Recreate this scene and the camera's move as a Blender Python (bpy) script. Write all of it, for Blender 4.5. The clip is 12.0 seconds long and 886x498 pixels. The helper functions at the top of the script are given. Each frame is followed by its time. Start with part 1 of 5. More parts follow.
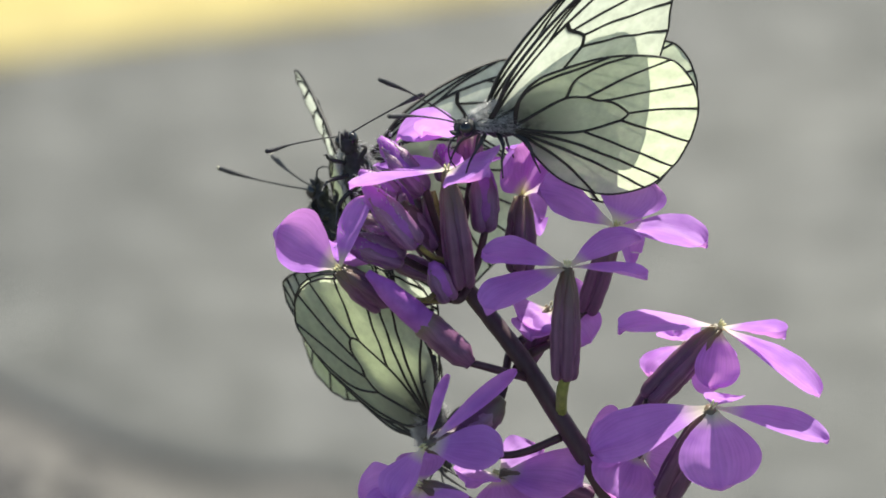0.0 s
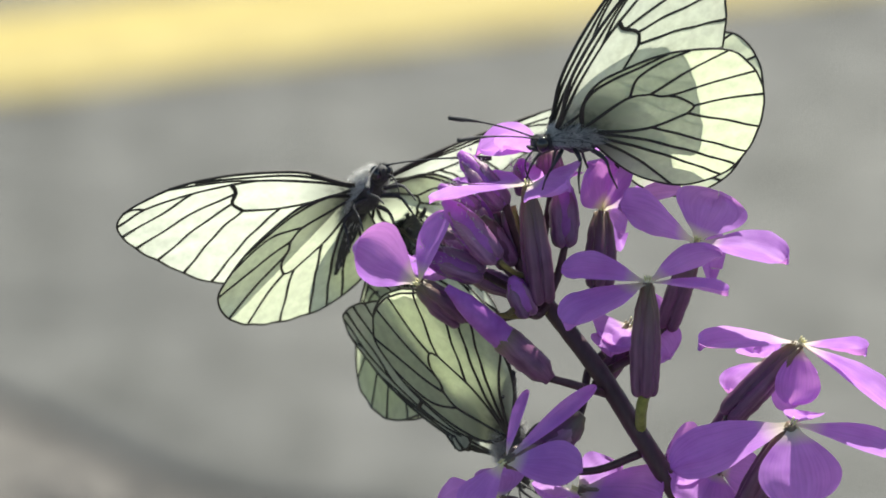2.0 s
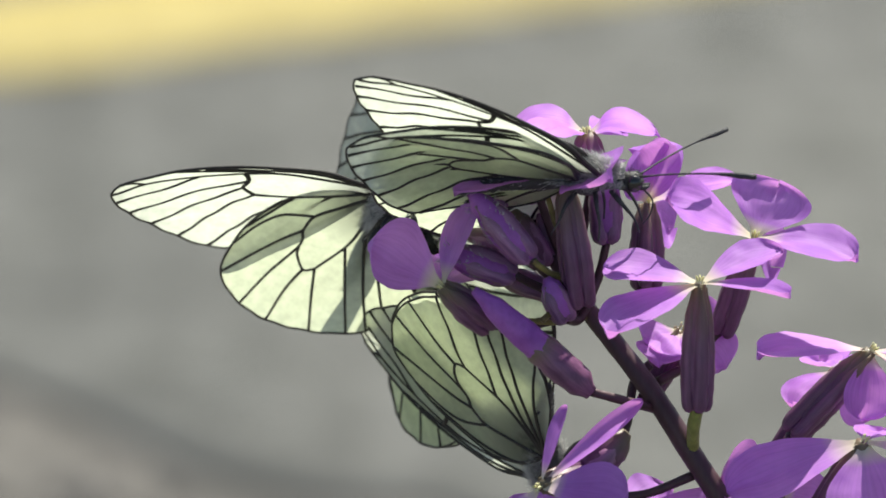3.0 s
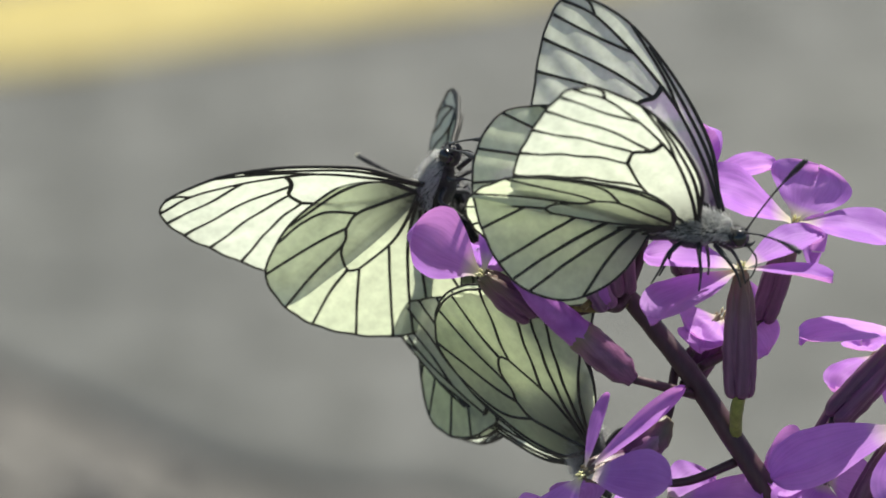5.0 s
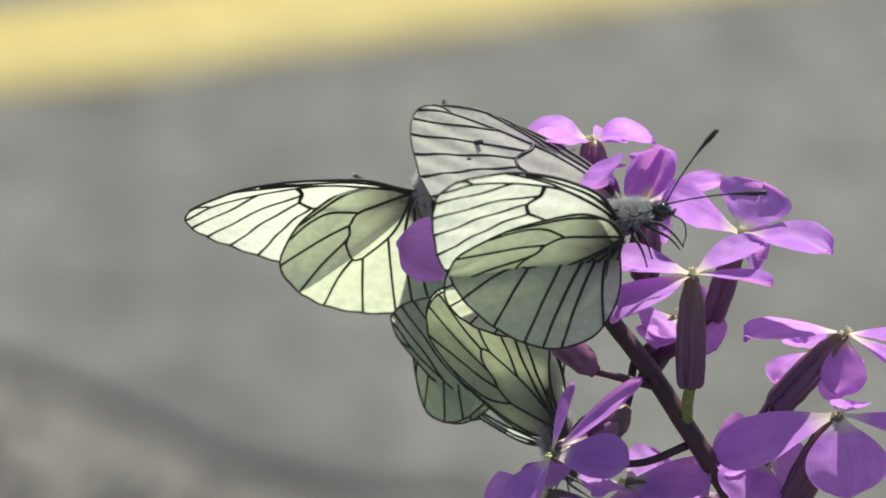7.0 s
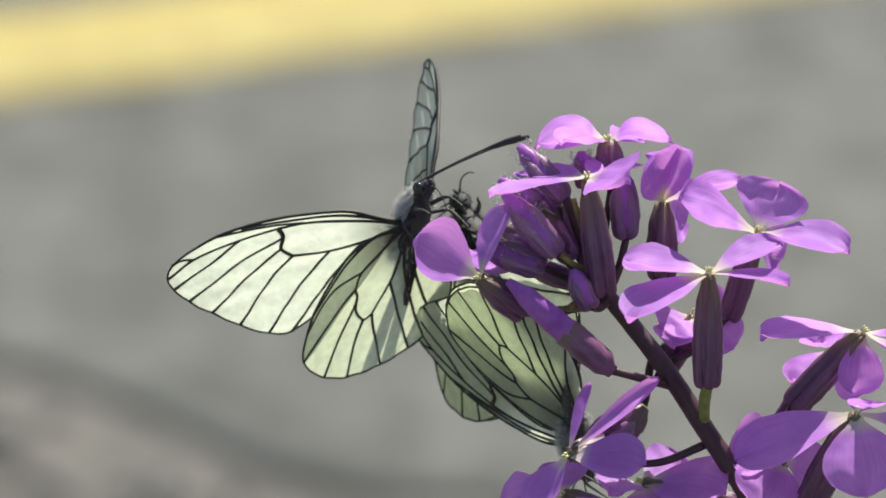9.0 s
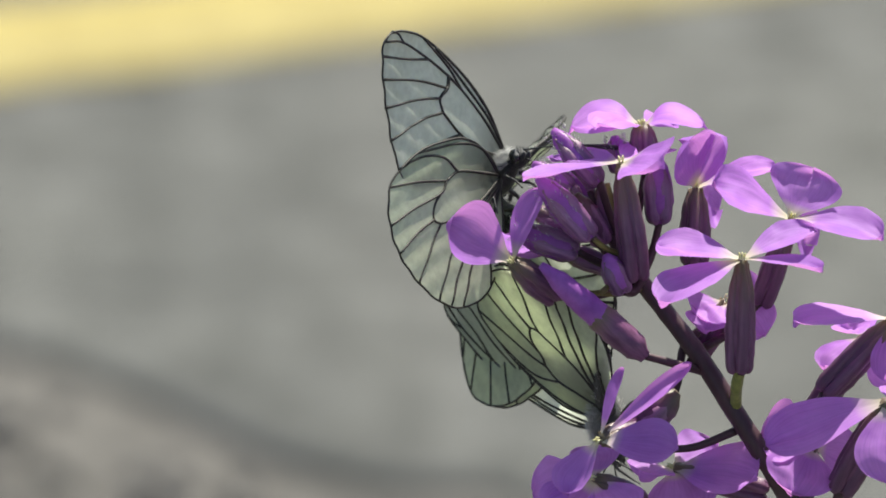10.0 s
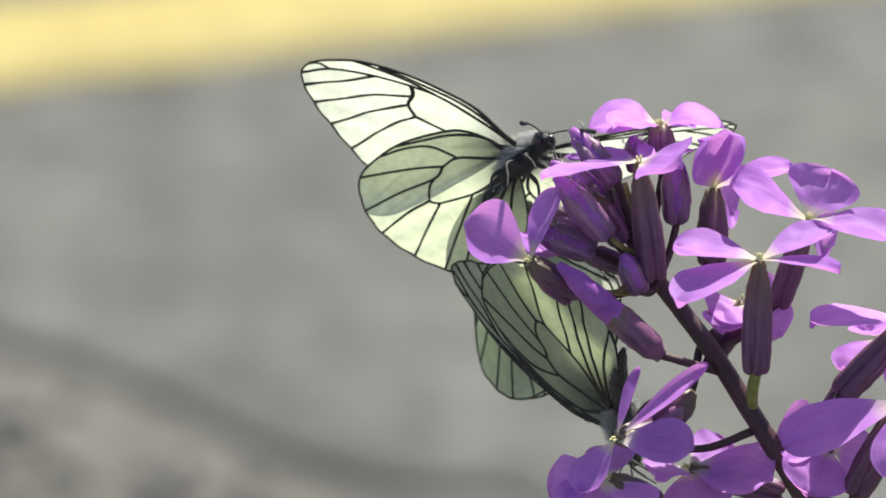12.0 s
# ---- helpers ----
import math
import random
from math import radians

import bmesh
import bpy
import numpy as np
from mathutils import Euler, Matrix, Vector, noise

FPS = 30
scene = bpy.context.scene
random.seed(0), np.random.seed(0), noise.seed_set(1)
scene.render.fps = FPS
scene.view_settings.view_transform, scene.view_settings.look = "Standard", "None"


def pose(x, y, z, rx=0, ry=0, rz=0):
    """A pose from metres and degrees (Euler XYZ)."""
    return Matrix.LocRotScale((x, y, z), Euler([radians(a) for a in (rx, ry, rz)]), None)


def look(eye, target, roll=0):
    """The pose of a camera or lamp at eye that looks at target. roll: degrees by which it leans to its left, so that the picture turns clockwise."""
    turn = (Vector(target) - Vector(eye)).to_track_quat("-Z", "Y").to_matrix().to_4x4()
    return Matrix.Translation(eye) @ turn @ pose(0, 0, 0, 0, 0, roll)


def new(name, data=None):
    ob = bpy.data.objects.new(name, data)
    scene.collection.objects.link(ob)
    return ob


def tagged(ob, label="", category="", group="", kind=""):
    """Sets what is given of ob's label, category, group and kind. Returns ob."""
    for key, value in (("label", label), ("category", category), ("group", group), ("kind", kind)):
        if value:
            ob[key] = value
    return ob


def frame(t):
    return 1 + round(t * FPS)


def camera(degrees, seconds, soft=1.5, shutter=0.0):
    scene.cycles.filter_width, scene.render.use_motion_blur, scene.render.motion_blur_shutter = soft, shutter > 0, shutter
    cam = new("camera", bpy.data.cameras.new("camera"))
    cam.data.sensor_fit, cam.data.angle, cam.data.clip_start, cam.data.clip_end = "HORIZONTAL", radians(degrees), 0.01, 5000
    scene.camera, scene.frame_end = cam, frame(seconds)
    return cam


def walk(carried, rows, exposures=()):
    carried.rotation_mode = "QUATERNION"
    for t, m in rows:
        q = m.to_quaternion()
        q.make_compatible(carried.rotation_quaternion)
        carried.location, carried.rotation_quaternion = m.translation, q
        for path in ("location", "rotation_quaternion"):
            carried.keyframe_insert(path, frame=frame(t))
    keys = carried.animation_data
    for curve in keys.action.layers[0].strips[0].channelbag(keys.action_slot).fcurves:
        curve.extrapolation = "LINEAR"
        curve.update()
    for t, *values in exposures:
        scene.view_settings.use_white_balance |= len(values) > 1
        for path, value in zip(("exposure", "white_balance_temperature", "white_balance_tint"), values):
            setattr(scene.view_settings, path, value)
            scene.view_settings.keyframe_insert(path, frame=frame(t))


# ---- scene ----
cam = camera(5.541, 12.0, soft=1.75)
# long lens set near its closest focus: the road behind melts into soft patches
cam.data.dof.use_dof = True
cam.data.dof.focus_distance = 1.2
cam.data.dof.aperture_fstop = 34.0
walk(cam, [
    (0, pose(0.0037, -0.0055, 1.2372, 69.879, 0.054, -1.100)),
    (0.2, pose(0.0011, 0.0031, 1.2315, 69.971, -0.378, -0.967)),
    (0.5, pose(-0.0019, -0.0054, 1.2333, 70.048, -0.592, -0.920)),
    (0.8, pose(0.0003, 0.0016, 1.2320, 70.019, -0.012, -1.013)),
    (1, pose(-0.0000, -0.0029, 1.2336, 70.039, -0.197, -0.900)),
    (1.2, pose(-0.0008, 0.0057, 1.2293, 70.081, -0.289, -0.838)),
    (1.5, pose(-0.0006, -0.0074, 1.2351, 70.091, -0.115, -0.847)),
    (1.8, pose(-0.0002, -0.0103, 1.2373, 70.063, 0.532, -1.010)),
    (2, pose(-0.0007, -0.0018, 1.2322, 70.135, -0.144, -0.724)),
    (2.2, pose(-0.0007, -0.0076, 1.2357, 70.084, 0.449, -0.910)),
    (2.5, pose(0.0044, -0.0011, 1.2360, 70.007, 1.138, -1.023)),
    (2.8, pose(0.0030, -0.0050, 1.2391, 69.957, 1.370, -1.093)),
    (2.9, pose(0.0033, 0.0612, 1.2136, 69.973, 0.796, -0.812)),
    (3, pose(0.0038, 0.1232, 1.1900, 69.974, 0.305, -0.550)),
    (3.2, pose(0.0034, 0.1161, 1.1949, 69.906, 0.910, -0.756)),
    (4.8, pose(-0.0022, 0.1185, 1.1924, 69.889, 1.070, -0.895)),
    (5, pose(-0.0021, 0.1273, 1.1886, 69.899, 0.898, -0.842)),
    (5.5, pose(-0.0011, 0.1282, 1.1889, 69.848, 0.925, -0.836)),
    (5.7, pose(-0.0020, 0.1269, 1.1901, 69.832, 1.052, -0.895)),
    (5.8, pose(0.0026, 0.0010, 1.2329, 69.997, 0.644, -0.496)),
    (6, pose(0.0026, 0.0010, 1.2329, 69.997, 0.644, -0.496)),
    (6.5, pose(0.0032, -0.0022, 1.2350, 69.976, 1.037, -0.630)),
    (7, pose(0.0041, -0.0011, 1.2343, 69.994, 0.694, -0.490)),
    (7.2, pose(0.0039, -0.0029, 1.2364, 69.948, 1.354, -0.717)),
    (8.8, pose(0.0076, -0.0001, 1.2343, 69.989, 1.190, -0.456)),
    (9, pose(0.0060, -0.0002, 1.2334, 70.019, 0.830, -0.333)),
    (9.5, pose(0.0051, 0.0045, 1.2306, 70.011, 0.561, -0.221)),
    (9.8, pose(0.0035, 0.0007, 1.2324, 69.984, 0.555, -0.230)),
    (10, pose(0.0012, 0.0000, 1.2318, 69.987, 0.354, -0.183)),
    (10.2, pose(0.0004, -0.0034, 1.2317, 70.023, -0.161, -0.011)),
    (10.5, pose(0.0014, -0.0021, 1.2332, 69.975, 0.447, -0.215)),
    (10.7, pose(0.0013, -0.0025, 1.2341, 69.959, 0.518, -0.214)),
    (11, pose(0.0002, -0.0003, 1.2321, 69.984, 0.171, -0.059)),
    (11.2, pose(0.0010, -0.0030, 1.2349, 69.946, 0.746, -0.272)),
    (11.5, pose(0.0015, 0.0009, 1.2330, 69.963, 0.660, -0.253)),
    (11.7, pose(0.0014, 0.0029, 1.2329, 69.941, 0.845, -0.305)),
    (12, pose(0.0000, 0.0000, 1.2313, 70.000, -0.000, 0.000)),
], exposures=[(0, 0.98, 6800, 4), (2.2, 0.92, 6800, 4), (3, 0.79, 6800, 4), (4.8, 0.70, 6800, 4), (6, 0.70, 6800, 4), (7, 0.70, 6800, 4), (9, 0.77, 6800, 4), (10, 0.77, 6800, 4), (10.5, 0.84, 6800, 4), (12, 0.89, 6800, 4)])

# ---- world and sun ----
world = bpy.data.worlds.new("sky")
scene.world = world
world.use_nodes = True
wn = world.node_tree.nodes
sky = wn.new("ShaderNodeTexSky")
sky.sky_type = "NISHITA"
sky.sun_disc = False
SUN_UP, SUN_RIGHT = 56.0, 24.0      # height, and turn to the right of straight ahead
sky.sun_elevation = radians(SUN_UP)
sky.sun_rotation = radians(SUN_RIGHT)
world.node_tree.links.new(sky.outputs[0], wn["Background"].inputs[0])
wn["Background"].inputs[1].default_value = 0.080
sun = new("sun", bpy.data.lights.new("sun", "SUN"))
sun.data.energy = 4.85
sun.data.angle = radians(0.53)
sun.data.color = (1.0, 0.95, 0.87)
sd = Vector((math.sin(radians(SUN_RIGHT)) * math.cos(radians(SUN_UP)), math.cos(radians(SUN_RIGHT)) * math.cos(radians(SUN_UP)), math.sin(radians(SUN_UP))))
sun.matrix_world = look(sd * 6, (0, 0, 0))

# axes of the flower head: x right, y away along the view, z up across it
PLANT = pose(0.0234, 1.1261, 0.8167, -20)
MM = 0.001


# ---- materials ----
def material(name):
    m = bpy.data.materials.new(name)
    m.use_nodes = True
    m.node_tree.nodes.clear()
    return m, m.node_tree.nodes, m.node_tree.links


def node(nodes, kind, **values):
    n = nodes.new(kind)
    for key, value in values.items():
        n.inputs[key].default_value = value
    return n


def ramp(nodes, links, fac, stops):
    r = nodes.new("ShaderNodeValToRGB")
    while len(r.color_ramp.elements) < len(stops):
        r.color_ramp.elements.new(0.5)
    for e, (p, c) in zip(r.color_ramp.elements, stops):
        e.position, e.color = p, (*c, 1)
    links.new(fac, r.inputs[0])
    return r.outputs[0]


def noise_tex(nodes, links, scale, detail=4.0, rough=0.55, stretch=(1, 1, 1), coords="Object"):
    tc = nodes.new("ShaderNodeTexCoord")
    mp = nodes.new("ShaderNodeMapping")
    mp.inputs["Scale"].default_value = stretch
    links.new(tc.outputs[coords], mp.inputs["Vector"])
    n = node(nodes, "ShaderNodeTexNoise", Scale=scale, Detail=detail, Roughness=rough)
    links.new(mp.outputs[0], n.inputs["Vector"])
    return n.outputs["Fac"]


def mix_colour(nodes, links, fac, a, b, blend="MIX"):
    m = nodes.new("ShaderNodeMix")
    m.data_type, m.blend_type = "RGBA", blend
    for sock, value in ((m.inputs[0], fac), (m.inputs[6], a), (m.inputs[7], b)):
        if isinstance(value, (int, float)):
            sock.default_value = value
        elif isinstance(value, tuple):
            sock.default_value = (*value, 1)
        else:
            links.new(value, sock)
    return m.outputs[2]


def bump(nodes, links, height, strength, distance):
    b = node(nodes, "ShaderNodeBump", Strength=strength, Distance=distance)
    links.new(height, b.inputs["Height"])
    return b.outputs[0]


def solid(name, dark, light, scale, rough=0.6, relief=0.3, depth=0.0002, stretch=(1, 1, 1), gloss=0.5, fine=6.0):
    """An opaque surface with two scales of variation."""
    m, n, l = material(name)
    out = n.new("ShaderNodeOutputMaterial")
    p = n.new("ShaderNodeBsdfPrincipled")
    a = noise_tex(n, l, scale, stretch=stretch)
    b = noise_tex(n, l, scale * fine, stretch=stretch)
    c = ramp(n, l, a, [(0.3, dark), (0.7, light)])
    c = mix_colour(n, l, 0.5, c, ramp(n, l, b, [(0.3, (0.55, 0.55, 0.55)), (0.7, (1.25, 1.25, 1.25))]), "MULTIPLY")
    l.new(c, p.inputs["Base Color"])
    p.inputs["Roughness"].default_value = rough
    p.inputs["Specular IOR Level"].default_value = gloss
    l.new(bump(n, l, b, relief, depth), p.inputs["Normal"])
    l.new(p.outputs[0], out.inputs[0])
    return m


def leafy(name, dark, light, through_colour, share, scale, rough=0.5, clear=0.0, stretch=(1, 1, 1), dust=None, relief=0.25, sheen=0.3, vary=0.0, rim=None):
    """A thin living sheet that lets light through: petal, sepal or wing."""
    m, n, l = material(name)
    out = n.new("ShaderNodeOutputMaterial")
    p = n.new("ShaderNodeBsdfPrincipled")
    a = noise_tex(n, l, scale, stretch=stretch)
    b = noise_tex(n, l, scale * 5, stretch=stretch)
    c = ramp(n, l, a, [(0.3, dark), (0.7, light)])
    c = mix_colour(n, l, 0.45, c, ramp(n, l, b, [(0.3, (0.72, 0.72, 0.72)), (0.7, (1.15, 1.15, 1.15))]), "MULTIPLY")
    t = mix_colour(n, l, 0.35, through_colour, ramp(n, l, b, [(0.3, (0.6, 0.6, 0.6)), (0.7, (1.2, 1.2, 1.2))]), "MULTIPLY")
    if vary:
        info = n.new("ShaderNodeObjectInfo")
        v = ramp(n, l, info.outputs["Random"], [(0.0, (1 - vary,) * 3), (1.0, (1 + vary, 1 + vary * 0.8, 1 + vary))])
        c, t = mix_colour(n, l, 1.0, c, v, "MULTIPLY"), mix_colour(n, l, 1.0, t, v, "MULTIPLY")
    if dust:
        # dark scales scattered near the root and thinner towards the rim
        colour, radius, amount = dust
        tc = n.new("ShaderNodeTexCoord")
        ln = n.new("ShaderNodeVectorMath")
        ln.operation = "LENGTH"
        l.new(tc.outputs["Object"], ln.inputs[0])
        mr = node(n, "ShaderNodeMapRange", **{"From Min": radius * 0.25, "From Max": radius, "To Min": amount, "To Max": 0.0})
        l.new(ln.outputs["Value"], mr.inputs["Value"])
        g = n.new("ShaderNodeMath")
        g.operation = "MULTIPLY"
        l.new(mr.outputs[0], g.inputs[0])
        l.new(ramp(n, l, b, [(0.3, (0.6, 0.6, 0.6)), (0.7, (1, 1, 1))]), g.inputs[1])
        c = mix_colour(n, l, g.outputs[0], c, colour)
        t = mix_colour(n, l, g.outputs[0], t, colour)
        if rim:
            # grey scales smeared along the outer rim
            colour, start, end, amount = rim
            mr = node(n, "ShaderNodeMapRange", **{"From Min": start, "From Max": end, "To Min": 0.0, "To Max": amount})
            l.new(ln.outputs["Value"], mr.inputs["Value"])
            g = n.new("ShaderNodeMath")
            g.operation = "MULTIPLY"
            l.new(mr.outputs[0], g.inputs[0])
            l.new(ramp(n, l, noise_tex(n, l, 260, 3), [(0.35, (0.2, 0.2, 0.2)), (0.65, (1, 1, 1))]), g.inputs[1])
            c = mix_colour(n, l, g.outputs[0], c, colour)
            t = mix_colour(n, l, g.outputs[0], t, colour)
    l.new(c, p.inputs["Base Color"])
    p.inputs["Roughness"].default_value = rough
    p.inputs["Specular IOR Level"].default_value = sheen
    nrm = bump(n, l, b, relief, 0.0002)
    l.new(nrm, p.inputs["Normal"])
    tr = n.new("ShaderNodeBsdfTranslucent")
    l.new(t, tr.inputs["Color"])
    l.new(nrm, tr.inputs["Normal"])
    mx = node(n, "ShaderNodeMixShader", Fac=share)
    l.new(p.outputs[0], mx.inputs[1])
    l.new(tr.outputs[0], mx.inputs[2])
    last = mx
    if clear:
        cl = n.new("ShaderNodeBsdfTransparent")
        last = node(n, "ShaderNodeMixShader", Fac=clear)
        l.new(mx.outputs[0], last.inputs[1])
        l.new(cl.outputs[0], last.inputs[2])
    l.new(last.outputs[0], out.inputs[0])
    return m


def uv_axis(nodes, links):
    """Across and along a petal or sepal, both from 0 to 1."""
    u = nodes.new("ShaderNodeUVMap")
    x = nodes.new("ShaderNodeSeparateXYZ")
    links.new(u.outputs[0], x.inputs[0])
    return u.outputs[0], x.outputs[0], x.outputs[1]


def petal_material():
    """Lilac blade with fine veins, fading to a cream claw in the throat."""
    m, n, l = material("petal_lilac")
    out = n.new("ShaderNodeOutputMaterial")
    p = n.new("ShaderNodeBsdfPrincipled")
    uv, across, along = uv_axis(n, l)
    mp = n.new("ShaderNodeMapping")
    mp.inputs["Scale"].default_value = (26, 1.6, 1)
    l.new(uv, mp.inputs["Vector"])
    veins = node(n, "ShaderNodeTexNoise", Scale=1.0, Detail=4.0, Roughness=0.6, Distortion=0.4)
    l.new(mp.outputs[0], veins.inputs["Vector"])
    blot = noise_tex(n, l, 170)
    info = n.new("ShaderNodeObjectInfo")
    vary = ramp(n, l, info.outputs["Random"], [(0.0, (0.86, 0.88, 0.90)), (1.0, (1.12, 1.08, 1.08))])
    claw = [(0.0, (1, 1, 1)), (0.08, (0.7, 0.7, 0.7)), (0.20, (0.0, 0.0, 0.0))]
    fade = ramp(n, l, along, claw)
    c = ramp(n, l, blot, [(0.3, (0.35, 0.135, 0.57)), (0.7, (0.58, 0.275, 0.76))])
    c = mix_colour(n, l, 0.7, c, ramp(n, l, veins.outputs["Fac"], [(0.32, (0.88, 0.86, 0.90)), (0.6, (1.07, 1.08, 1.07))]), "MULTIPLY")
    c = mix_colour(n, l, 1.0, c, vary, "MULTIPLY")
    c = mix_colour(n, l, fade, c, (0.72, 0.68, 0.50))
    t = mix_colour(n, l, 0.6, (0.84, 0.34, 0.84), ramp(n, l, veins.outputs["Fac"], [(0.32, (0.76, 0.72, 0.82)), (0.6, (1.10, 1.12, 1.1))]), "MULTIPLY")
    t = mix_colour(n, l, 1.0, t, vary, "MULTIPLY")
    t = mix_colour(n, l, fade, t, (0.80, 0.72, 0.40))
    l.new(c, p.inputs["Base Color"])
    p.inputs["Roughness"].default_value = 0.55
    p.inputs["Specular IOR Level"].default_value = 0.22
    nrm = bump(n, l, veins.outputs["Fac"], 0.16, 0.0003)
    l.new(nrm, p.inputs["Normal"])
    tr = n.new("ShaderNodeBsdfTranslucent")
    l.new(t, tr.inputs["Color"])
    l.new(nrm, tr.inputs["Normal"])
    mx = node(n, "ShaderNodeMixShader", Fac=0.35)
    l.new(p.outputs[0], mx.inputs[1])
    l.new(tr.outputs[0], mx.inputs[2])
    l.new(mx.outputs[0], out.inputs[0])
    return m


def sepal_material(name, dark, light, top, through_colour):
    """Ribbed purple sepal turning olive towards its tip."""
    m, n, l = material(name)
    out = n.new("ShaderNodeOutputMaterial")
    p = n.new("ShaderNodeBsdfPrincipled")
    uv, across, along = uv_axis(n, l)
    mp = n.new("ShaderNodeMapping")
    mp.inputs["Scale"].default_value = (14, 2.2, 1)
    l.new(uv, mp.inputs["Vector"])
    ribs = node(n, "ShaderNodeTexNoise", Scale=1.0, Detail=5.0, Roughness=0.65, Distortion=0.5)
    l.new(mp.outputs[0], ribs.inputs["Vector"])
    blot = noise_tex(n, l, 330)
    info = n.new("ShaderNodeObjectInfo")
    vary = ramp(n, l, info.outputs["Random"], [(0.0, (0.78, 0.80, 0.82)), (1.0, (1.2, 1.16, 1.18))])
    c = ramp(n, l, ribs.outputs["Fac"], [(0.34, dark), (0.62, light)])
    c = mix_colour(n, l, 0.5, c, ramp(n, l, blot, [(0.3, (0.6, 0.6, 0.6)), (0.7, (1.25, 1.25, 1.25))]), "MULTIPLY")
    c = mix_colour(n, l, ramp(n, l, along, [(0.55, (0, 0, 0)), (0.95, (0.8, 0.8, 0.8))]), c, top)
    c = mix_colour(n, l, 1.0, c, vary, "MULTIPLY")
    l.new(c, p.inputs["Base Color"])
    p.inputs["Roughness"].default_value = 0.38
    l.new(bump(n, l, ribs.outputs["Fac"], 0.3, 0.0004), p.inputs["Normal"])
    tr = node(n, "ShaderNodeBsdfTranslucent", Color=(*through_colour, 1))
    mx = node(n, "ShaderNodeMixShader", Fac=0.16)
    l.new(p.outputs[0], mx.inputs[1])
    l.new(tr.outputs[0], mx.inputs[2])
    l.new(mx.outputs[0], out.inputs[0])
    return m


M_PETAL = petal_material()
M_SEPAL = sepal_material("sepal_purple", (0.105, 0.038, 0.095), (0.235, 0.105, 0.200), (0.17, 0.15, 0.065), (0.42, 0.16, 0.30))
M_MAUVE = sepal_material("sepal_mauve", (0.15, 0.06, 0.17), (0.38, 0.19, 0.36), (0.27, 0.17, 0.20), (0.42, 0.17, 0.36))
M_BUD = leafy("bud_violet", (0.30, 0.09, 0.42), (0.51, 0.19, 0.62), (0.58, 0.2, 0.68), 0.28, 200, rough=0.38, vary=0.15)
M_STEM = solid("stem_maroon", (0.040, 0.016, 0.026), (0.085, 0.040, 0.050), 260, rough=0.5, relief=0.4, stretch=(1, 1, 0.3))
M_GREEN = solid("stalk_green", (0.13, 0.15, 0.03), (0.30, 0.33, 0.08), 300, rough=0.5)
M_TWIG = solid("twig_olive", (0.14, 0.10, 0.04), (0.28, 0.24, 0.07), 400, rough=0.45)
M_EYE_YELLOW = solid("throat_yellow", (0.62, 0.58, 0.22), (0.82, 0.80, 0.52), 500, rough=0.6)
M_FORE = leafy("forewing_white", (0.52, 0.56, 0.49), (0.64, 0.67, 0.60), (0.68, 0.73, 0.61), 0.60, 180, rough=0.55, clear=0.10, dust=((0.03, 0.03, 0.03), 0.008, 0.9), sheen=0.25, rim=((0.10, 0.10, 0.10), 0.024, 0.034, 0.55))
M_HIND = leafy("hindwing_cream", (0.50, 0.54, 0.41), (0.61, 0.64, 0.51), (0.70, 0.77, 0.56), 0.53, 180, rough=0.55, clear=0.05, dust=((0.03, 0.03, 0.03), 0.009, 0.9), sheen=0.25)
M_VEIN = solid("vein_black", (0.012, 0.010, 0.009), (0.035, 0.030, 0.026), 900, rough=0.6)
M_BODY = solid("body_black", (0.012, 0.012, 0.014), (0.05, 0.05, 0.055), 900, rough=0.6, relief=0.6)
M_FUR = solid("fur_grey", (0.46, 0.46, 0.46), (0.72, 0.72, 0.70), 500, rough=0.75)
M_EYE = solid("eye_black", (0.006, 0.006, 0.007), (0.02, 0.018, 0.018), 900, rough=0.12, relief=0.1, gloss=0.7)
M_CLUB = solid("club_pale", (0.35, 0.32, 0.22), (0.55, 0.52, 0.40), 900)


def asphalt_material():
    m, n, l = material("asphalt")
    out = n.new("ShaderNodeOutputMaterial")
    p = n.new("ShaderNodeBsdfPrincipled")
    big = noise_tex(n, l, 8, 3)
    mid = noise_tex(n, l, 30, 5, 0.65)
    grain = noise_tex(n, l, 420, 3, 0.7)
    c = ramp(n, l, mid, [(0.36, (0.062, 0.063, 0.060)), (0.5, (0.101, 0.102, 0.098)), (0.64, (0.146, 0.147, 0.142))])
    c = mix_colour(n, l, 0.5, c, ramp(n, l, big, [(0.3, (0.74, 0.74, 0.76)), (0.7, (1.22, 1.21, 1.18))]), "MULTIPLY")
    c = mix_colour(n, l, 0.6, c, ramp(n, l, grain, [(0.3, (0.45, 0.45, 0.45)), (0.7, (1.5, 1.5, 1.5))]), "MULTIPLY")
    l.new(c, p.inputs["Base Color"])
    p.inputs["Roughness"].default_value = 0.85
    l.new(bump(n, l, grain, 0.5, 0.002), p.inputs["Normal"])
    l.new(p.outputs[0], out.inputs[0])
    return m


M_ASPHALT = asphalt_material()
M_PAINT = solid("road_paint_yellow", (0.26, 0.20, 0.042), (0.38, 0.305, 0.085), 30, rough=0.7, relief=0.3, depth=0.001, fine=9)
M_VERGE = solid("verge_soil", (0.076, 0.072, 0.067), (0.145, 0.136, 0.127), 25, rough=0.95, relief=0.8, depth=0.004)
M_PEBBLE = solid("pebble_grey", (0.108, 0.102, 0.096), (0.215, 0.20, 0.19), 60, rough=0.85)


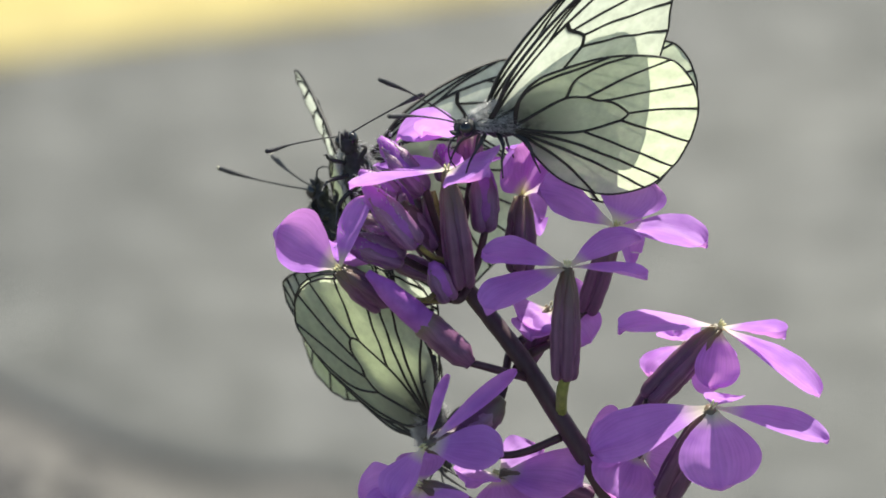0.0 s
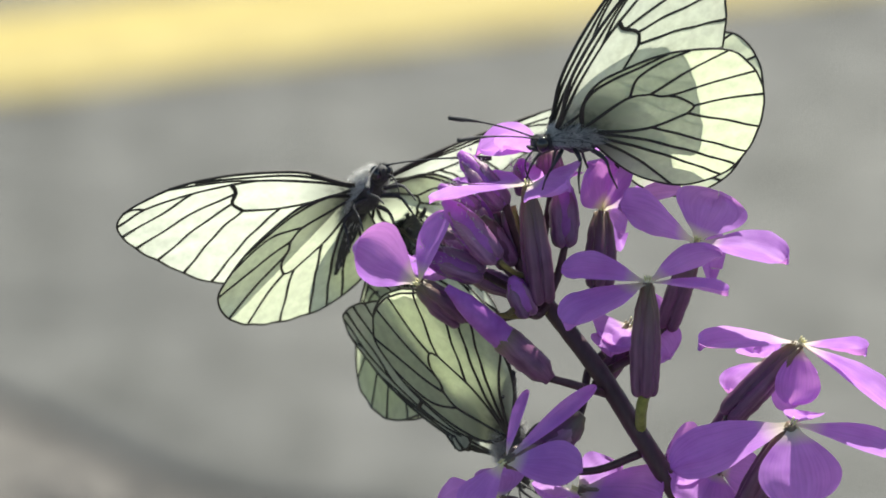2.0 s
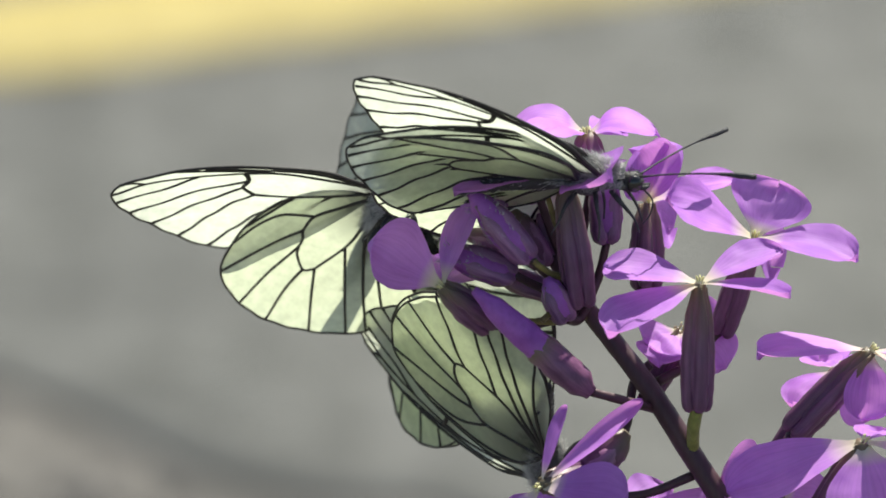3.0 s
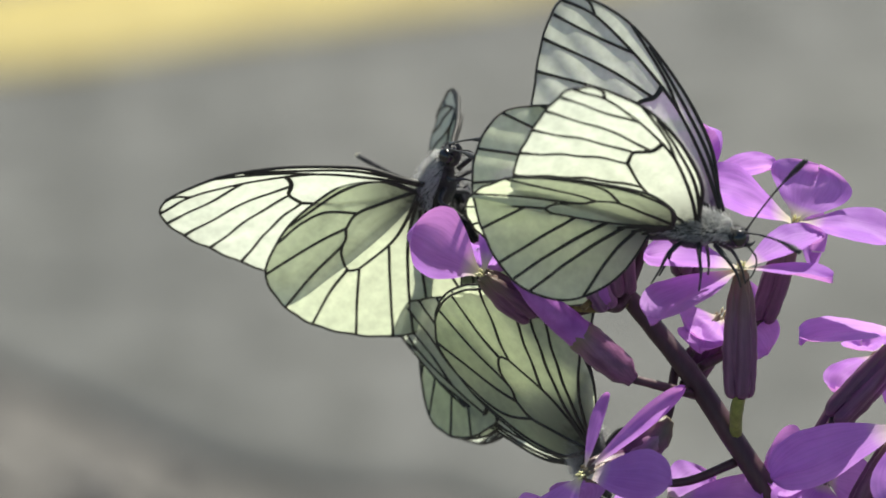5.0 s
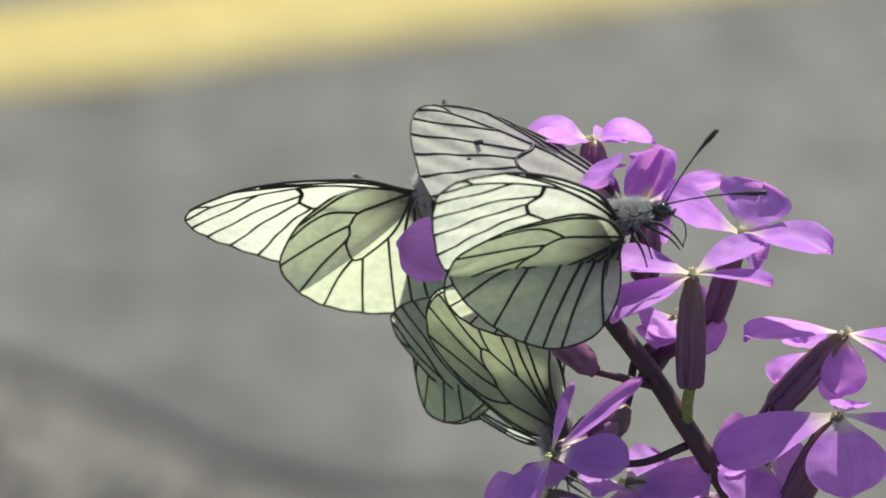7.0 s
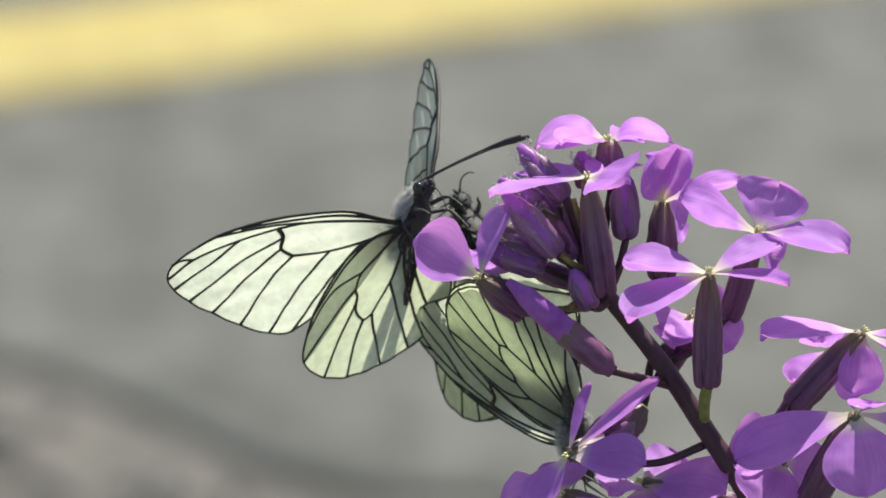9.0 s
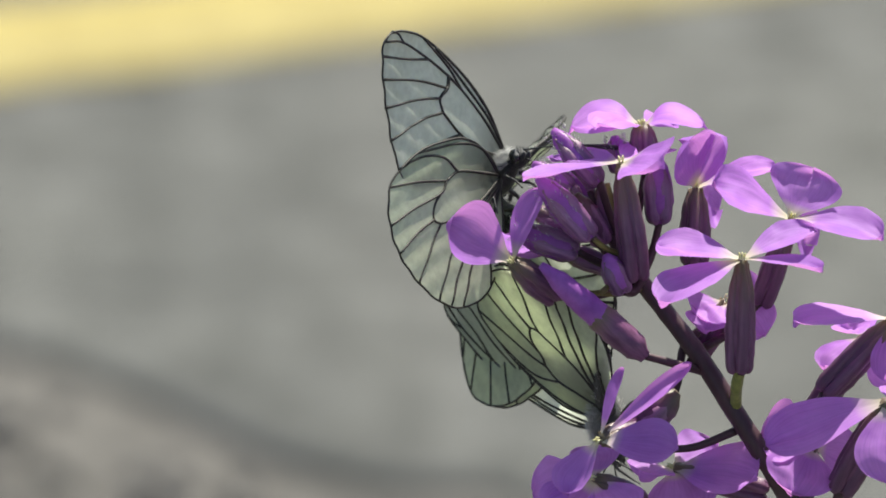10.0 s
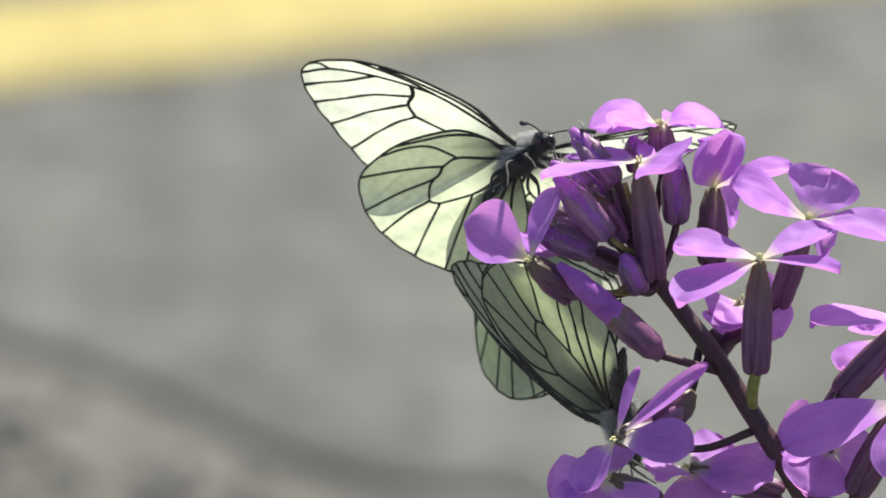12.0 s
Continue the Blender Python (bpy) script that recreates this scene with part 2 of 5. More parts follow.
# ---- building helpers ----
def part(name, bm, mat, parent, label="", offset=None):
    """Links a bmesh as one mesh object under a thing or a part."""
    me = bpy.data.meshes.new(name)
    bm.to_mesh(me)
    bm.free()
    for f in me.polygons:
        f.use_smooth = True
    me.materials.append(mat)
    ob = new(name, me)
    ob.parent = parent
    if offset is not None:
        ob.matrix_basis = Matrix.Translation(offset)
    if label:
        tagged(ob, label)
    return ob


def again(name, ob, parent):
    """Another part on the same mesh."""
    o = new(name, ob.data)
    o.parent = parent
    return o


def smooth_path(points, steps=6):
    """Catmull-Rom curve through points."""
    p = [Vector(q) for q in points]
    p = [p[0] * 2 - p[1]] + p + [p[-1] * 2 - p[-2]]
    out = []
    for i in range(1, len(p) - 2):
        for k in range(steps):
            t = k / steps
            a, b, c, d = p[i - 1], p[i], p[i + 1], p[i + 2]
            out.append(0.5 * ((2 * b) + (c - a) * t + (2 * a - 5 * b + 4 * c - d) * t * t + (3 * b - a - 3 * c + d) * t ** 3))
    out.append(p[-2])
    return out


def tube(bm, path, radius, seg=8, flat=1.0, lump=0.0):
    """A round rod along a path (mm); radius(s) for s from 0 to 1. Ends are closed."""
    path = [Vector(q) for q in path]
    up = Vector((0.31, -0.87, 0.38))
    rings = []
    for i, q in enumerate(path):
        d = (path[min(i + 1, len(path) - 1)] - path[max(i - 1, 0)]).normalized()
        a = (up - d * up.dot(d)).normalized()
        b = d.cross(a)
        r = radius(i / (len(path) - 1))
        ring = []
        for k in range(seg):
            w = 2 * math.pi * k / seg
            rr = r * (1 + lump * noise.noise(q * 0.9 + Vector((math.cos(w), math.sin(w), 0)) * 1.3))
            ring.append(bm.verts.new((q + (a * math.cos(w) + b * math.sin(w) * flat) * rr) * MM))
        rings.append(ring)
    uv = bm.loops.layers.uv.verify()
    last = len(rings) - 1
    for i in range(last):
        r0, r1 = rings[i], rings[i + 1]
        for k in range(seg):
            f = bm.faces.new((r0[k], r0[(k + 1) % seg], r1[(k + 1) % seg], r1[k]))
            for loop, a, b in zip(f.loops, (k, k + 1, k + 1, k), (i, i, i + 1, i + 1)):
                loop[uv].uv = (a / seg, b / last)
    bm.faces.new(rings[0][::-1])
    for loop in bm.faces.new(rings[-1]).loops:
        loop[uv].uv = (0.5, 1)
    return bm


def rod(points, r0, r1, steps=6, seg=8, lump=0.0):
    return tube(bmesh.new(), smooth_path(points, steps), lambda s: r0 + (r1 - r0) * s, seg, lump=lump)


def spindle(points, profile, steps=5, seg=10, flat=1.0, lump=0.0):
    """A rod whose radius follows a list of radii spread evenly along it."""
    def radius(s):
        x = s * (len(profile) - 1)
        i = min(int(x), len(profile) - 2)
        f = x - i
        f = f * f * (3 - 2 * f)
        return profile[i] * (1 - f) + profile[i + 1] * f
    return tube(bmesh.new(), smooth_path(points, steps), radius, seg, flat, lump)


# ---- ground ----
def edge_y(x):
    """The broken rim of the road."""
    y = np.interp(x, (-80, -6, -2, -0.6, -0.4, -0.3, -0.17, -0.107, -0.064, -0.028, 0.02, 0.06, 0.15, 0.3, 0.6, 2, 6, 80), (-28.3, 1.03, 2.62, 3.2, 3.3, 3.36, 3.292, 3.232, 3.172, 3.145, 3.13, 3.10, 3.06, 3.06, 3.25, 4.0, 5.7, 35.0))
    return float(y) + 0.007 * noise.noise(Vector((x * 22, 0.3, 0)))


def build_ground():
    verge = bmesh.new()
    xs = [-600, -60, -8, -2.5] + [-1.0 + 0.05 * i for i in range(41)] + [2.5, 8, 60, 600]
    ys = [-600, -60, -8, 0, 1.5] + [2.4 + 0.05 * i for i in range(25)] + [5, 12, 60, 900]
    grid = [[verge.verts.new((x, y, -0.007 + (0.003 * noise.noise(Vector((x * 9, y * 9, 0))) if abs(x) < 1.1 and 2.3 < y < 3.7 else 0))) for y in ys] for x in xs]
    for i in range(len(xs) - 1):
        for j in range(len(ys) - 1):
            verge.faces.new((grid[i][j], grid[i + 1][j], grid[i + 1][j + 1], grid[i][j + 1]))
    g = part("ground", verge, M_VERGE, None)
    tagged(g, "brownish gravelly soil of the road verge", "ground", kind="structure")
    road = bmesh.new()
    xs = [-80, -20, -6, -2, -1] + [-0.8 + 0.02 * i for i in range(81)] + [1, 2, 6, 20, 80]
    top, rim, foot, far = [], [], [], []
    for x in xs:
        y = edge_y(x)
        top.append(road.verts.new((x, y + 0.012, 0.0)))
        rim.append(road.verts.new((x, y, -0.005)))
        foot.append(road.verts.new((x, y - 0.004, -0.06)))
        far.append(road.verts.new((x, 9.9 + 0.396 * x, 0.0)))
    for i in range(len(xs) - 1):
        for a, b in ((foot, rim), (rim, top), (top, far)):
            road.faces.new((a[i], a[i + 1], b[i + 1], b[i]))
    r = part("road", road, M_ASPHALT, None)
    tagged(r, "worn grey asphalt road with a broken edge", "road", kind="structure")
    line = bmesh.new()
    along = Vector((0.9298, 0.368, 0))
    across = Vector((-0.368, 0.9298, 0))
    start = Vector((-0.183, 3.572, 0.0))
    n = 320
    low, high = [], []
    for i in range(n + 1):
        s = 60 * (2 * i / n - 1) ** 3
        wob = 0.004 * noise.noise(Vector((s * 18, 1, 0)))
        p = start + along * s
        low.append((p + across * wob, p + across * (0.003 + wob)))
        high.append((p + across * (0.1 + wob * 0.8), p + across * (0.097 + wob * 0.8)))
    rows = []
    for i in range(n + 1):
        rows.append([line.verts.new((*low[i][0].xy, 0.0005)), line.verts.new((*low[i][1].xy, 0.004)), line.verts.new((*high[i][1].xy, 0.004)), line.verts.new((*high[i][0].xy, 0.0005))])
    for a, b in zip(rows, rows[1:]):
        for k in range(3):
            line.faces.new((a[k], b[k], b[k + 1], a[k + 1]))
    ln = part("road_line", line, M_PAINT, None)
    tagged(ln, "sunlit yellow painted line along the asphalt road", "road line", kind="structure")
    rng = random.Random(5)
    peb = bmesh.new()
    for i in range(900):
        x = rng.uniform(-0.45, 0.35)
        y = rng.uniform(2.75, 3.4)
        if y > edge_y(x) - 0.02:
            continue
        r = rng.uniform(0.003, 0.009)
        res = bmesh.ops.create_icosphere(peb, subdivisions=1, radius=r)
        m = Matrix.LocRotScale((x, y, -0.007 + r * 0.25), Euler((rng.uniform(0, 6), rng.uniform(0, 6), rng.uniform(0, 6))), (1, rng.uniform(0.6, 1), rng.uniform(0.5, 0.8)))
        bmesh.ops.transform(peb, matrix=m, verts=res["verts"])
    pb = part("gravel", peb, M_PEBBLE, None)
    tagged(pb, "loose grey-brown gravel along the road edge", "gravel", kind="stuff")


build_ground()

# ---- the flowering plant ----
FOOT = Vector((0.0066, 0.2616, -0.7952))     # where the stem leaves the soil, along the plant's axes
plant = new("flowering_plant")
plant.matrix_world = PLANT @ Matrix.Translation(FOOT)
tagged(plant, "purple crucifer in bloom with dark maroon stem and many buds", "plant")
OFF = -FOOT


def on_plant(name, bm, mat, parent=None, label=""):
    return part(name, bm, mat, parent or plant, label, OFF if parent is None else None)


def petal_mesh(base, tip, width, normal, cup=0.12, bend=0.12, seed=0, claw=0.17):
    """A spoon-shaped petal from base to tip; normal: the way its face looks."""
    b, t = Vector(base), Vector(tip)
    d = (t - b)
    length = d.length
    d.normalize()
    nrm = Vector(normal)
    nrm = (nrm - d * nrm.dot(d)).normalized()
    side = d.cross(nrm)
    bm = bmesh.new()
    n, m = 18, 10
    rows = []
    for i in range(n + 1):
        s = i / n
        s = 1 - (1 - s) ** 1.35
        if s < claw:
            half = width * (0.07 + 0.13 * (s / claw) ** 1.6)
        else:
            u = min(1.0, (s - claw) / (1 - claw))
            half = width * (0.20 + 0.36 * math.sin(min(1, u * 1.45) * math.pi / 2)) * max(0.0, 1 - u ** 5.5) ** 0.55 + width * 0.01
        row = []
        for k in range(m + 1):
            x = 2 * k / m - 1
            wave = (0.085 * noise.noise(Vector((seed * 3.7 + s * 2.2, x * 1.6, seed))) + 0.03 * noise.noise(Vector((seed * 1.9 + s * 6.0, x * 4.0, seed + 7)))) * width * s
            z = cup * width * (x * x) * min(1, s * 1.5) - bend * length * (s - 0.25) ** 2 * (1 if s > 0.25 else 0) + wave * 1.6
            z -= 0.045 * width * math.exp(-(x / 0.14) ** 2) * s
            z -= 0.035 * width * max(0.0, s - 0.72) * (1 + noise.noise(Vector((seed * 2.3, x, 1)))) / 0.28
            notch = -0.03 * length * math.exp(-(x / 0.25) ** 2) * (s > 0.9) * (s - 0.9) * 10
            row.append(bm.verts.new((b + d * (s * length + notch) + side * (x * half + wave * 0.4) + nrm * z) * MM))
        rows.append(row)
    uv = bm.loops.layers.uv.verify()
    for i in range(n):
        r0, r1 = rows[i], rows[i + 1]
        for k in range(m):
            f = bm.faces.new((r0[k], r0[k + 1], r1[k + 1], r1[k]))
            for loop, a, c in zip(f.loops, (k, k + 1, k + 1, k), (i, i, i + 1, i + 1)):
                loop[uv].uv = (a / m + seed, c / n)
    return bm


flower_count = [0]


def flower(centre, base, petals, radius=2.0, label=""):
    """Calyx tube from base to centre, four sepals, petals spread at the mouth, and anthers."""
    flower_count[0] += 1
    sd_ = flower_count[0]
    c, b = Vector(centre), Vector(base)
    ax = (c - b).normalized()
    mouth = c - ax * 1.1
    f = on_plant("flower", spindle([b, b.lerp(c, 0.5), mouth], [0.55 * radius, 0.80 * radius, 0.78 * radius, 0.62 * radius, 0.36 * radius], seg=10), M_SEPAL, None, label or "lilac four-petalled flower on a dark purple calyx")
    ref = Vector((0.2, -0.9, 0.3))
    a = (ref - ax * ref.dot(ax)).normalized()
    e = ax.cross(a)
    length = (c - b).length
    for k in range(4):
        w = math.pi / 2 * k + 0.35 + sd_
        o = a * math.cos(w) + e * math.sin(w)
        pts = [b + o * radius * 0.30, b + ax * length * 0.05 + o * radius * 0.52, b + ax * length * 0.35 + o * radius * 0.58, b + ax * length * 0.65 + o * radius * 0.50, b + ax * length * 0.90 + o * radius * 0.42]
        on_plant("sepal", spindle(pts, [0.22 * radius, 0.46 * radius, 0.50 * radius, 0.40 * radius, 0.08 * radius], seg=9, flat=1.0, lump=0.16), M_SEPAL, f)
    for k, row in enumerate(petals):
        tip, width, normal = row[:3]
        cup, bend_ = (row[3], row[4]) if len(row) > 3 else (0.13, 0.14)
        start = c - ax * 1.0 + (Vector(tip) - c).normalized() * 0.5
        on_plant("petal", petal_mesh(start, tip, width, normal, cup, bend_, sd_ * 5 + k), M_PETAL, f)
    for k in range(4):
        w = math.pi / 2 * k + sd_
        o = a * math.cos(w) + e * math.sin(w)
        p0 = c - ax * 1.3 + o * 0.3
        on_plant("anther", spindle([p0, p0 + ax * 0.7, p0 + ax * 1.15 + o * 0.15], [0.08, 0.08, 0.17, 0.15, 0.05], seg=6, steps=3), M_EYE_YELLOW, f)
    return f


def bud(base, tip, radius, mat=None, hairy=0, label="", cover=0.86, sep=None):
    b, t = Vector(base), Vector(tip)
    mid = b.lerp(t, 0.5) + Vector((0.2, 0, -0.2))
    bb = on_plant("bud", spindle([b, mid, t], [0.45 * radius, 0.92 * radius, radius, 0.96 * radius, 0.78 * radius, 0.28 * radius], steps=6, seg=12, lump=0.12), mat or M_BUD, None, label or "closed violet flower bud")
    ax = (t - b).normalized()
    ref = Vector((0.2, -0.9, 0.3))
    a = (ref - ax * ref.dot(ax)).normalized()
    e = ax.cross(a)
    length = (t - b).length
    if cover < 0.7:
        # one closed sleeve round the lower half, its rim uneven
        sleeve = [b.lerp(mid, s * 1.9) if s < 0.5 else mid.lerp(t, (s - 0.5) * 2.0) for s in (0.0, 0.2, 0.4, cover)]
        on_plant("calyx", spindle(sleeve, [0.5 * radius, 0.98 * radius, 1.07 * radius, 1.08 * radius, 1.03 * radius, 0.9 * radius], steps=6, seg=14, lump=0.12), sep or M_MAUVE, bb, "dark maroon calyx")
    for k in range(4 if cover >= 0.7 else 0):
        w = math.pi / 2 * k + 0.6
        o = a * math.cos(w) + e * math.sin(w)
        pts = [b + o * radius * 0.25, b + ax * length * 0.12 + o * radius * 0.52, b + ax * length * cover * 0.6 + o * radius * 0.62, b + ax * length * cover + o * radius * 0.60]
        on_plant("sepal", spindle(pts, [0.25 * radius, 0.54 * radius, 0.56 * radius, 0.10 * radius], seg=9, flat=1.0, lump=0.16), sep or M_MAUVE, bb)
    if hairy:
        rng = random.Random(hairy)
        hb = bmesh.new()
        for i in range(90):
            w = rng.uniform(0, 2 * math.pi)
            s = rng.uniform(0.35, 1.0)
            o = a * math.cos(w) + e * math.sin(w)
            p0 = b + ax * length * s + o * radius * (0.95 - 0.5 * max(0, s - 0.6))
            tube(hb, [p0, p0 + o * 0.5 + ax * 0.4], lambda q: 0.06 * (1 - 0.8 * q), 3)
        on_plant("hairs", hb, M_FUR, bb)
    return bb


def stalk(points, r0, r1, mat=None):
    return on_plant("stalk", rod(points, r0, r1, lump=0.08), mat or M_STEM, None)


# main stem, from the soil up into the flower head
stem = on_plant("stem", spindle([FOOT / MM, FOOT / MM * 0.72 + Vector((2, 0, 0)), FOOT / MM * 0.45 + Vector((7, 2, 0)), FOOT / MM * 0.25 + Vector((13, 4, 0)), FOOT / MM * 0.14 + Vector((19, 5, 0)), (35.4, 6.0, -47.6), (28.1, 3.0, -36.3), (23.8, 1.0, -28.0), (20.3, -0.0, -22.2), (17.0, 0.0, -17.0), (12.2, -0.0, -9.4), (7.8, 1.0, -3.5), (4.3, 2.0, 1.0), (1.1, 4.0, 6.2), (-1.6, 5.0, 12.2)], [2.6, 2.4, 2.1, 1.9, 1.7, 1.5, 1.4, 1.36, 1.33, 1.3, 1.25, 1.2, 1.1, 0.9, 0.6], steps=8, seg=14, lump=0.05), M_STEM, None, "dark maroon leaning stem")
cam.data.dof.focus_object = stem      # the lens stays focused on the flower head
# left flower: one broad petal seen from outside, one edge on
flower((-12.8, -5.0, 3.5), (-6.5, -1.0, -1.6), [((-20.6, -7.0, 8.0), 8.2, (0.15, -0.90, 0.40), 0.26, 0.06), ((-8.9, -4.0, 12.7), 5.6, (-0.75, -0.55, 0.35)), ((-9.8, 6.0, 6.2), 6.5, (0.3, -0.5, 0.8)), ((-14.3, 7.0, 6.5), 6.0, (-0.3, -0.4, 0.8))], 1.9)
stalk([(-6.5, -1.0, -1.6), (-1.6, 1.0, -1.6), (4.8, 2.0, -0.2)], 0.7, 0.6)
# long opening bud below it
bud((5.2, -5.0, -9.6), (-8.4, -7.0, 2.5), 1.85, label="long violet bud about to open", cover=0.50, sep=M_SEPAL)
stalk([(4.9, -5.0, -9.4), (9.5, -3.0, -10.7), (13.4, 1.0, -11.8)], 0.55, 0.6)
# top front flower, seen almost edge on
flower((2.1, -5.0, 16.8), (4.2, -2.0, 0.6), [((-6.6, 4.0, 17.2), 6.5, (0.1, -0.42, 0.9), 0.08, 0.10), ((-10.7, -10.0, 14.6), 5.4, (0.1, -0.14, 0.98), 0.06, 0.10), ((7.2, -12.0, 15.9), 9.4, (-0.38, -0.42, 0.82), 0.08, 0.1), ((7.8, 6.0, 18.0), 7.0, (0, -0.3, 0.95))], 2.0)
# highest flower
flower((5.1, 6.0, 21.7), (5.6, 5.0, 15.6), [((-1.6, 3.0, 24.0), 8.0, (-0.20, -0.52, 0.82), 0.05, 1.15), ((-0.4, -2.0, 22.3), 6.2, (-0.05, -0.50, 0.86), 0.06, 0.30), ((10.4, 3.5, 24.2), 6.0, (0.40, -0.45, 0.80), 0.06, 1.45), ((9.0, 9.0, 21.8), 5.4, (0.1, -0.45, 0.85), 0.1, 0.30)], 2.0)
# funnel flower behind
flower((12.2, 6.0, 13.5), (12.0, 5.0, 2.7), [((10.6, 0.0, 18.7), 7.8, (0.22, -0.84, 0.48), 0.16, 0.04), ((15.8, 2.0, 19.2), 6.4, (-0.55, -0.72, 0.42), 0.16, 0.04), ((22.2, 3.0, 16.2), 6.0, (0.1, -0.45, 0.88), 0.12, 0.22), ((15.5, 9.0, 9.6), 7.5, (0.3, -0.8, 0.4))], 2.0)
# flower on the outer side
flower((24.8, 0.0, 9.2), (20.8, 5.0, -2.7), [((14.5, -4.0, 13.6), 8.0, (-0.1, -0.62, 0.75), 0.10, 0.10), ((27.6, 3.0, 14.8), 9.2, (0.10, -0.80, 0.55), 0.14, 0.02), ((36.3, -4.0, 7.2), 7.6, (0.25, -0.55, 0.8), 0.12, 0.24), ((27.6, 5.0, 4.8), 7.4, (0.1, -0.8, 0.4))], 1.9)
# front flower, seen edge on
flower((17.8, -9.0, 4.1), (17.4, -6.0, -11.6), [((6.7, -8.0, 5.6), 7.4, (-0.1, -0.42, 0.9)), ((6.6, -15.0, -1.8), 7.4, (-0.2, -0.5, 0.85)), ((27.3, -6.0, 7.6), 6.6, (0.1, -0.35, 0.93)), ((28.0, -14.0, 2.4), 5.2, (0.1, -0.3, 0.95))], 1.95)
stalk([(17.5, -6.0, -11.4), (17.1, -4.0, -13.7), (17.1, -0.0, -16.5)], 0.75, 0.8, M_GREEN)
# flower behind its calyx, in shade
flower((16.5, 6.0, -1.5), (12.5, 6.0, -9.3), [((12.2, 3.0, -4.0), 7.0, (-0.2, -0.8, 0.5)), ((21.1, 3.0, -6.8), 7.0, (0.2, -0.85, 0.3)), ((21.7, 9.0, -1.2), 7.0, (0.2, -0.7, 0.6)), ((13.2, 1.0, -6.2), 6.5, (-0.2, -0.8, 0.5))], 1.8)
stalk([(12.5, 6.0, -9.3), (11.9, 5.0, -10.0), (11.3, 2.0, -10.3)], 0.6, 0.6)
# flowers on the far side of the stem
flower((38.7, -2.0, -4.2), (28.8, 0.0, -14.5), [((24.6, -6.0, -4.2), 6.8, (0.05, -0.30, 0.95)), ((46.2, -8.0, -5.6), 5.8, (0.1, -0.35, 0.93)), ((51.5, -5.0, -13.2), 6.4, (0.45, -0.45, 0.75)), ((37.2, -3.0, -13.1), 6.0, (0.3, -0.85, 0.2))], 2.1)
flower((35.1, 4.0, -6.3), (27.8, 5.0, -16.9), [((28.9, -0.0, -11.2), 7.0, (-0.5, -0.7, 0.5)), ((38.3, 6.0, -13.1), 6.0, (0.2, -0.9, 0.2)), ((39.9, 9.0, -7.9), 6.0, (0.2, -0.5, 0.8)), ((32.4, 9.0, -5.7), 6.0, (0, -0.5, 0.8))], 1.8)
stalk([(28.6, 0.0, -14.7), (27.7, 3.0, -20.6), (23.9, 1.0, -28.0)], 0.6, 0.7)
flower((37.2, -7.0, -14.6), (30.6, -2.0, -27.2), [((20.6, -9.0, -20.4), 7.8, (-0.15, -0.75, 0.65)), ((52.2, -8.0, -19.1), 6.2, (0.15, -0.5, 0.85)), ((37.8, -12.0, -25.8), 10.2, (0.05, -0.96, 0.25)), ((39.7, 4.0, -13.8), 5.0, (0, -0.4, 0.9))], 2.3)
stalk([(30.6, -2.0, -27.0), (29.5, 0.0, -30.9), (25.4, 1.0, -33.2)], 0.7, 0.8)
flower((27.6, 2.0, -20.5), (24.7, 3.0, -31.0), [((20.8, -0.0, -19.0), 8.5, (-0.3, -0.8, 0.5)), ((24.4, -4.0, -27.1), 9.0, (0, -0.95, 0.2)), ((33.0, 4.0, -23.6), 7.0, (0.3, -0.8, 0.4)), ((29.3, 6.0, -16.9), 7.0, (0.1, -0.6, 0.7))], 1.9)
# lowest flowers
flower((-1.7, -12.0, -20.4), (6.2, -4.0, -18.7), [((8.9, -15.0, -21.0), 6.8, (0.25, -0.8, 0.5)), ((2.0, -9.0, -10.8), 1.9, (-0.6, -0.75, 0.2), 0.3, 0.1), ((11.1, -6.0, -10.4), 2.2, (0.3, -0.7, 0.6), 0.3, 0.05), ((-5.8, -12.0, -27.2), 5.0, (-0.5, -0.8, 0.2), 0.25, 0.1)], 2.0)
flower((-2.4, -8.0, -24.9), (4.4, -4.0, -28.7), [((-9.9, -6.0, -26.5), 7.0, (-0.4, -0.8, 0.5)), ((-6.8, -9.0, -30.8), 8.0, (-0.3, -0.9, 0.2)), ((2.0, -10.0, -30.8), 8.0, (0.2, -0.9, 0.2)), ((-1.5, -2.0, -21.3), 6.0, (0, -0.5, 0.8))], 1.8)
bud((3.7, -5.0, -18.7), (9.3, -6.0, -14.2), 2.3, M_SEPAL, label="dark purple bud")
stalk([(6.2, -4.0, -18.7), (9.3, -0.0, -13.9), (10.3, 2.0, -8.7), (12.3, 2.0, -6.4)], 0.5, 0.6)
flower((7.9, 3.0, -24.0), (21.0, 3.0, -27.7), [((4.4, -2.0, -25.0), 7.0, (-0.3, -0.7, 0.6)), ((15.1, 8.0, -21.5), 8.0, (0.1, -0.6, 0.7)), ((19.6, -3.0, -24.9), 9.0, (0.2, -0.8, 0.6)), ((10.4, -2.0, -30.2), 9.0, (0, -0.9, 0.3))], 2.0)
stalk([(6.4, 2.0, -21.8), (11.6, 2.0, -21.6), (17.3, 1.0, -19.4)], 0.5, 0.6)
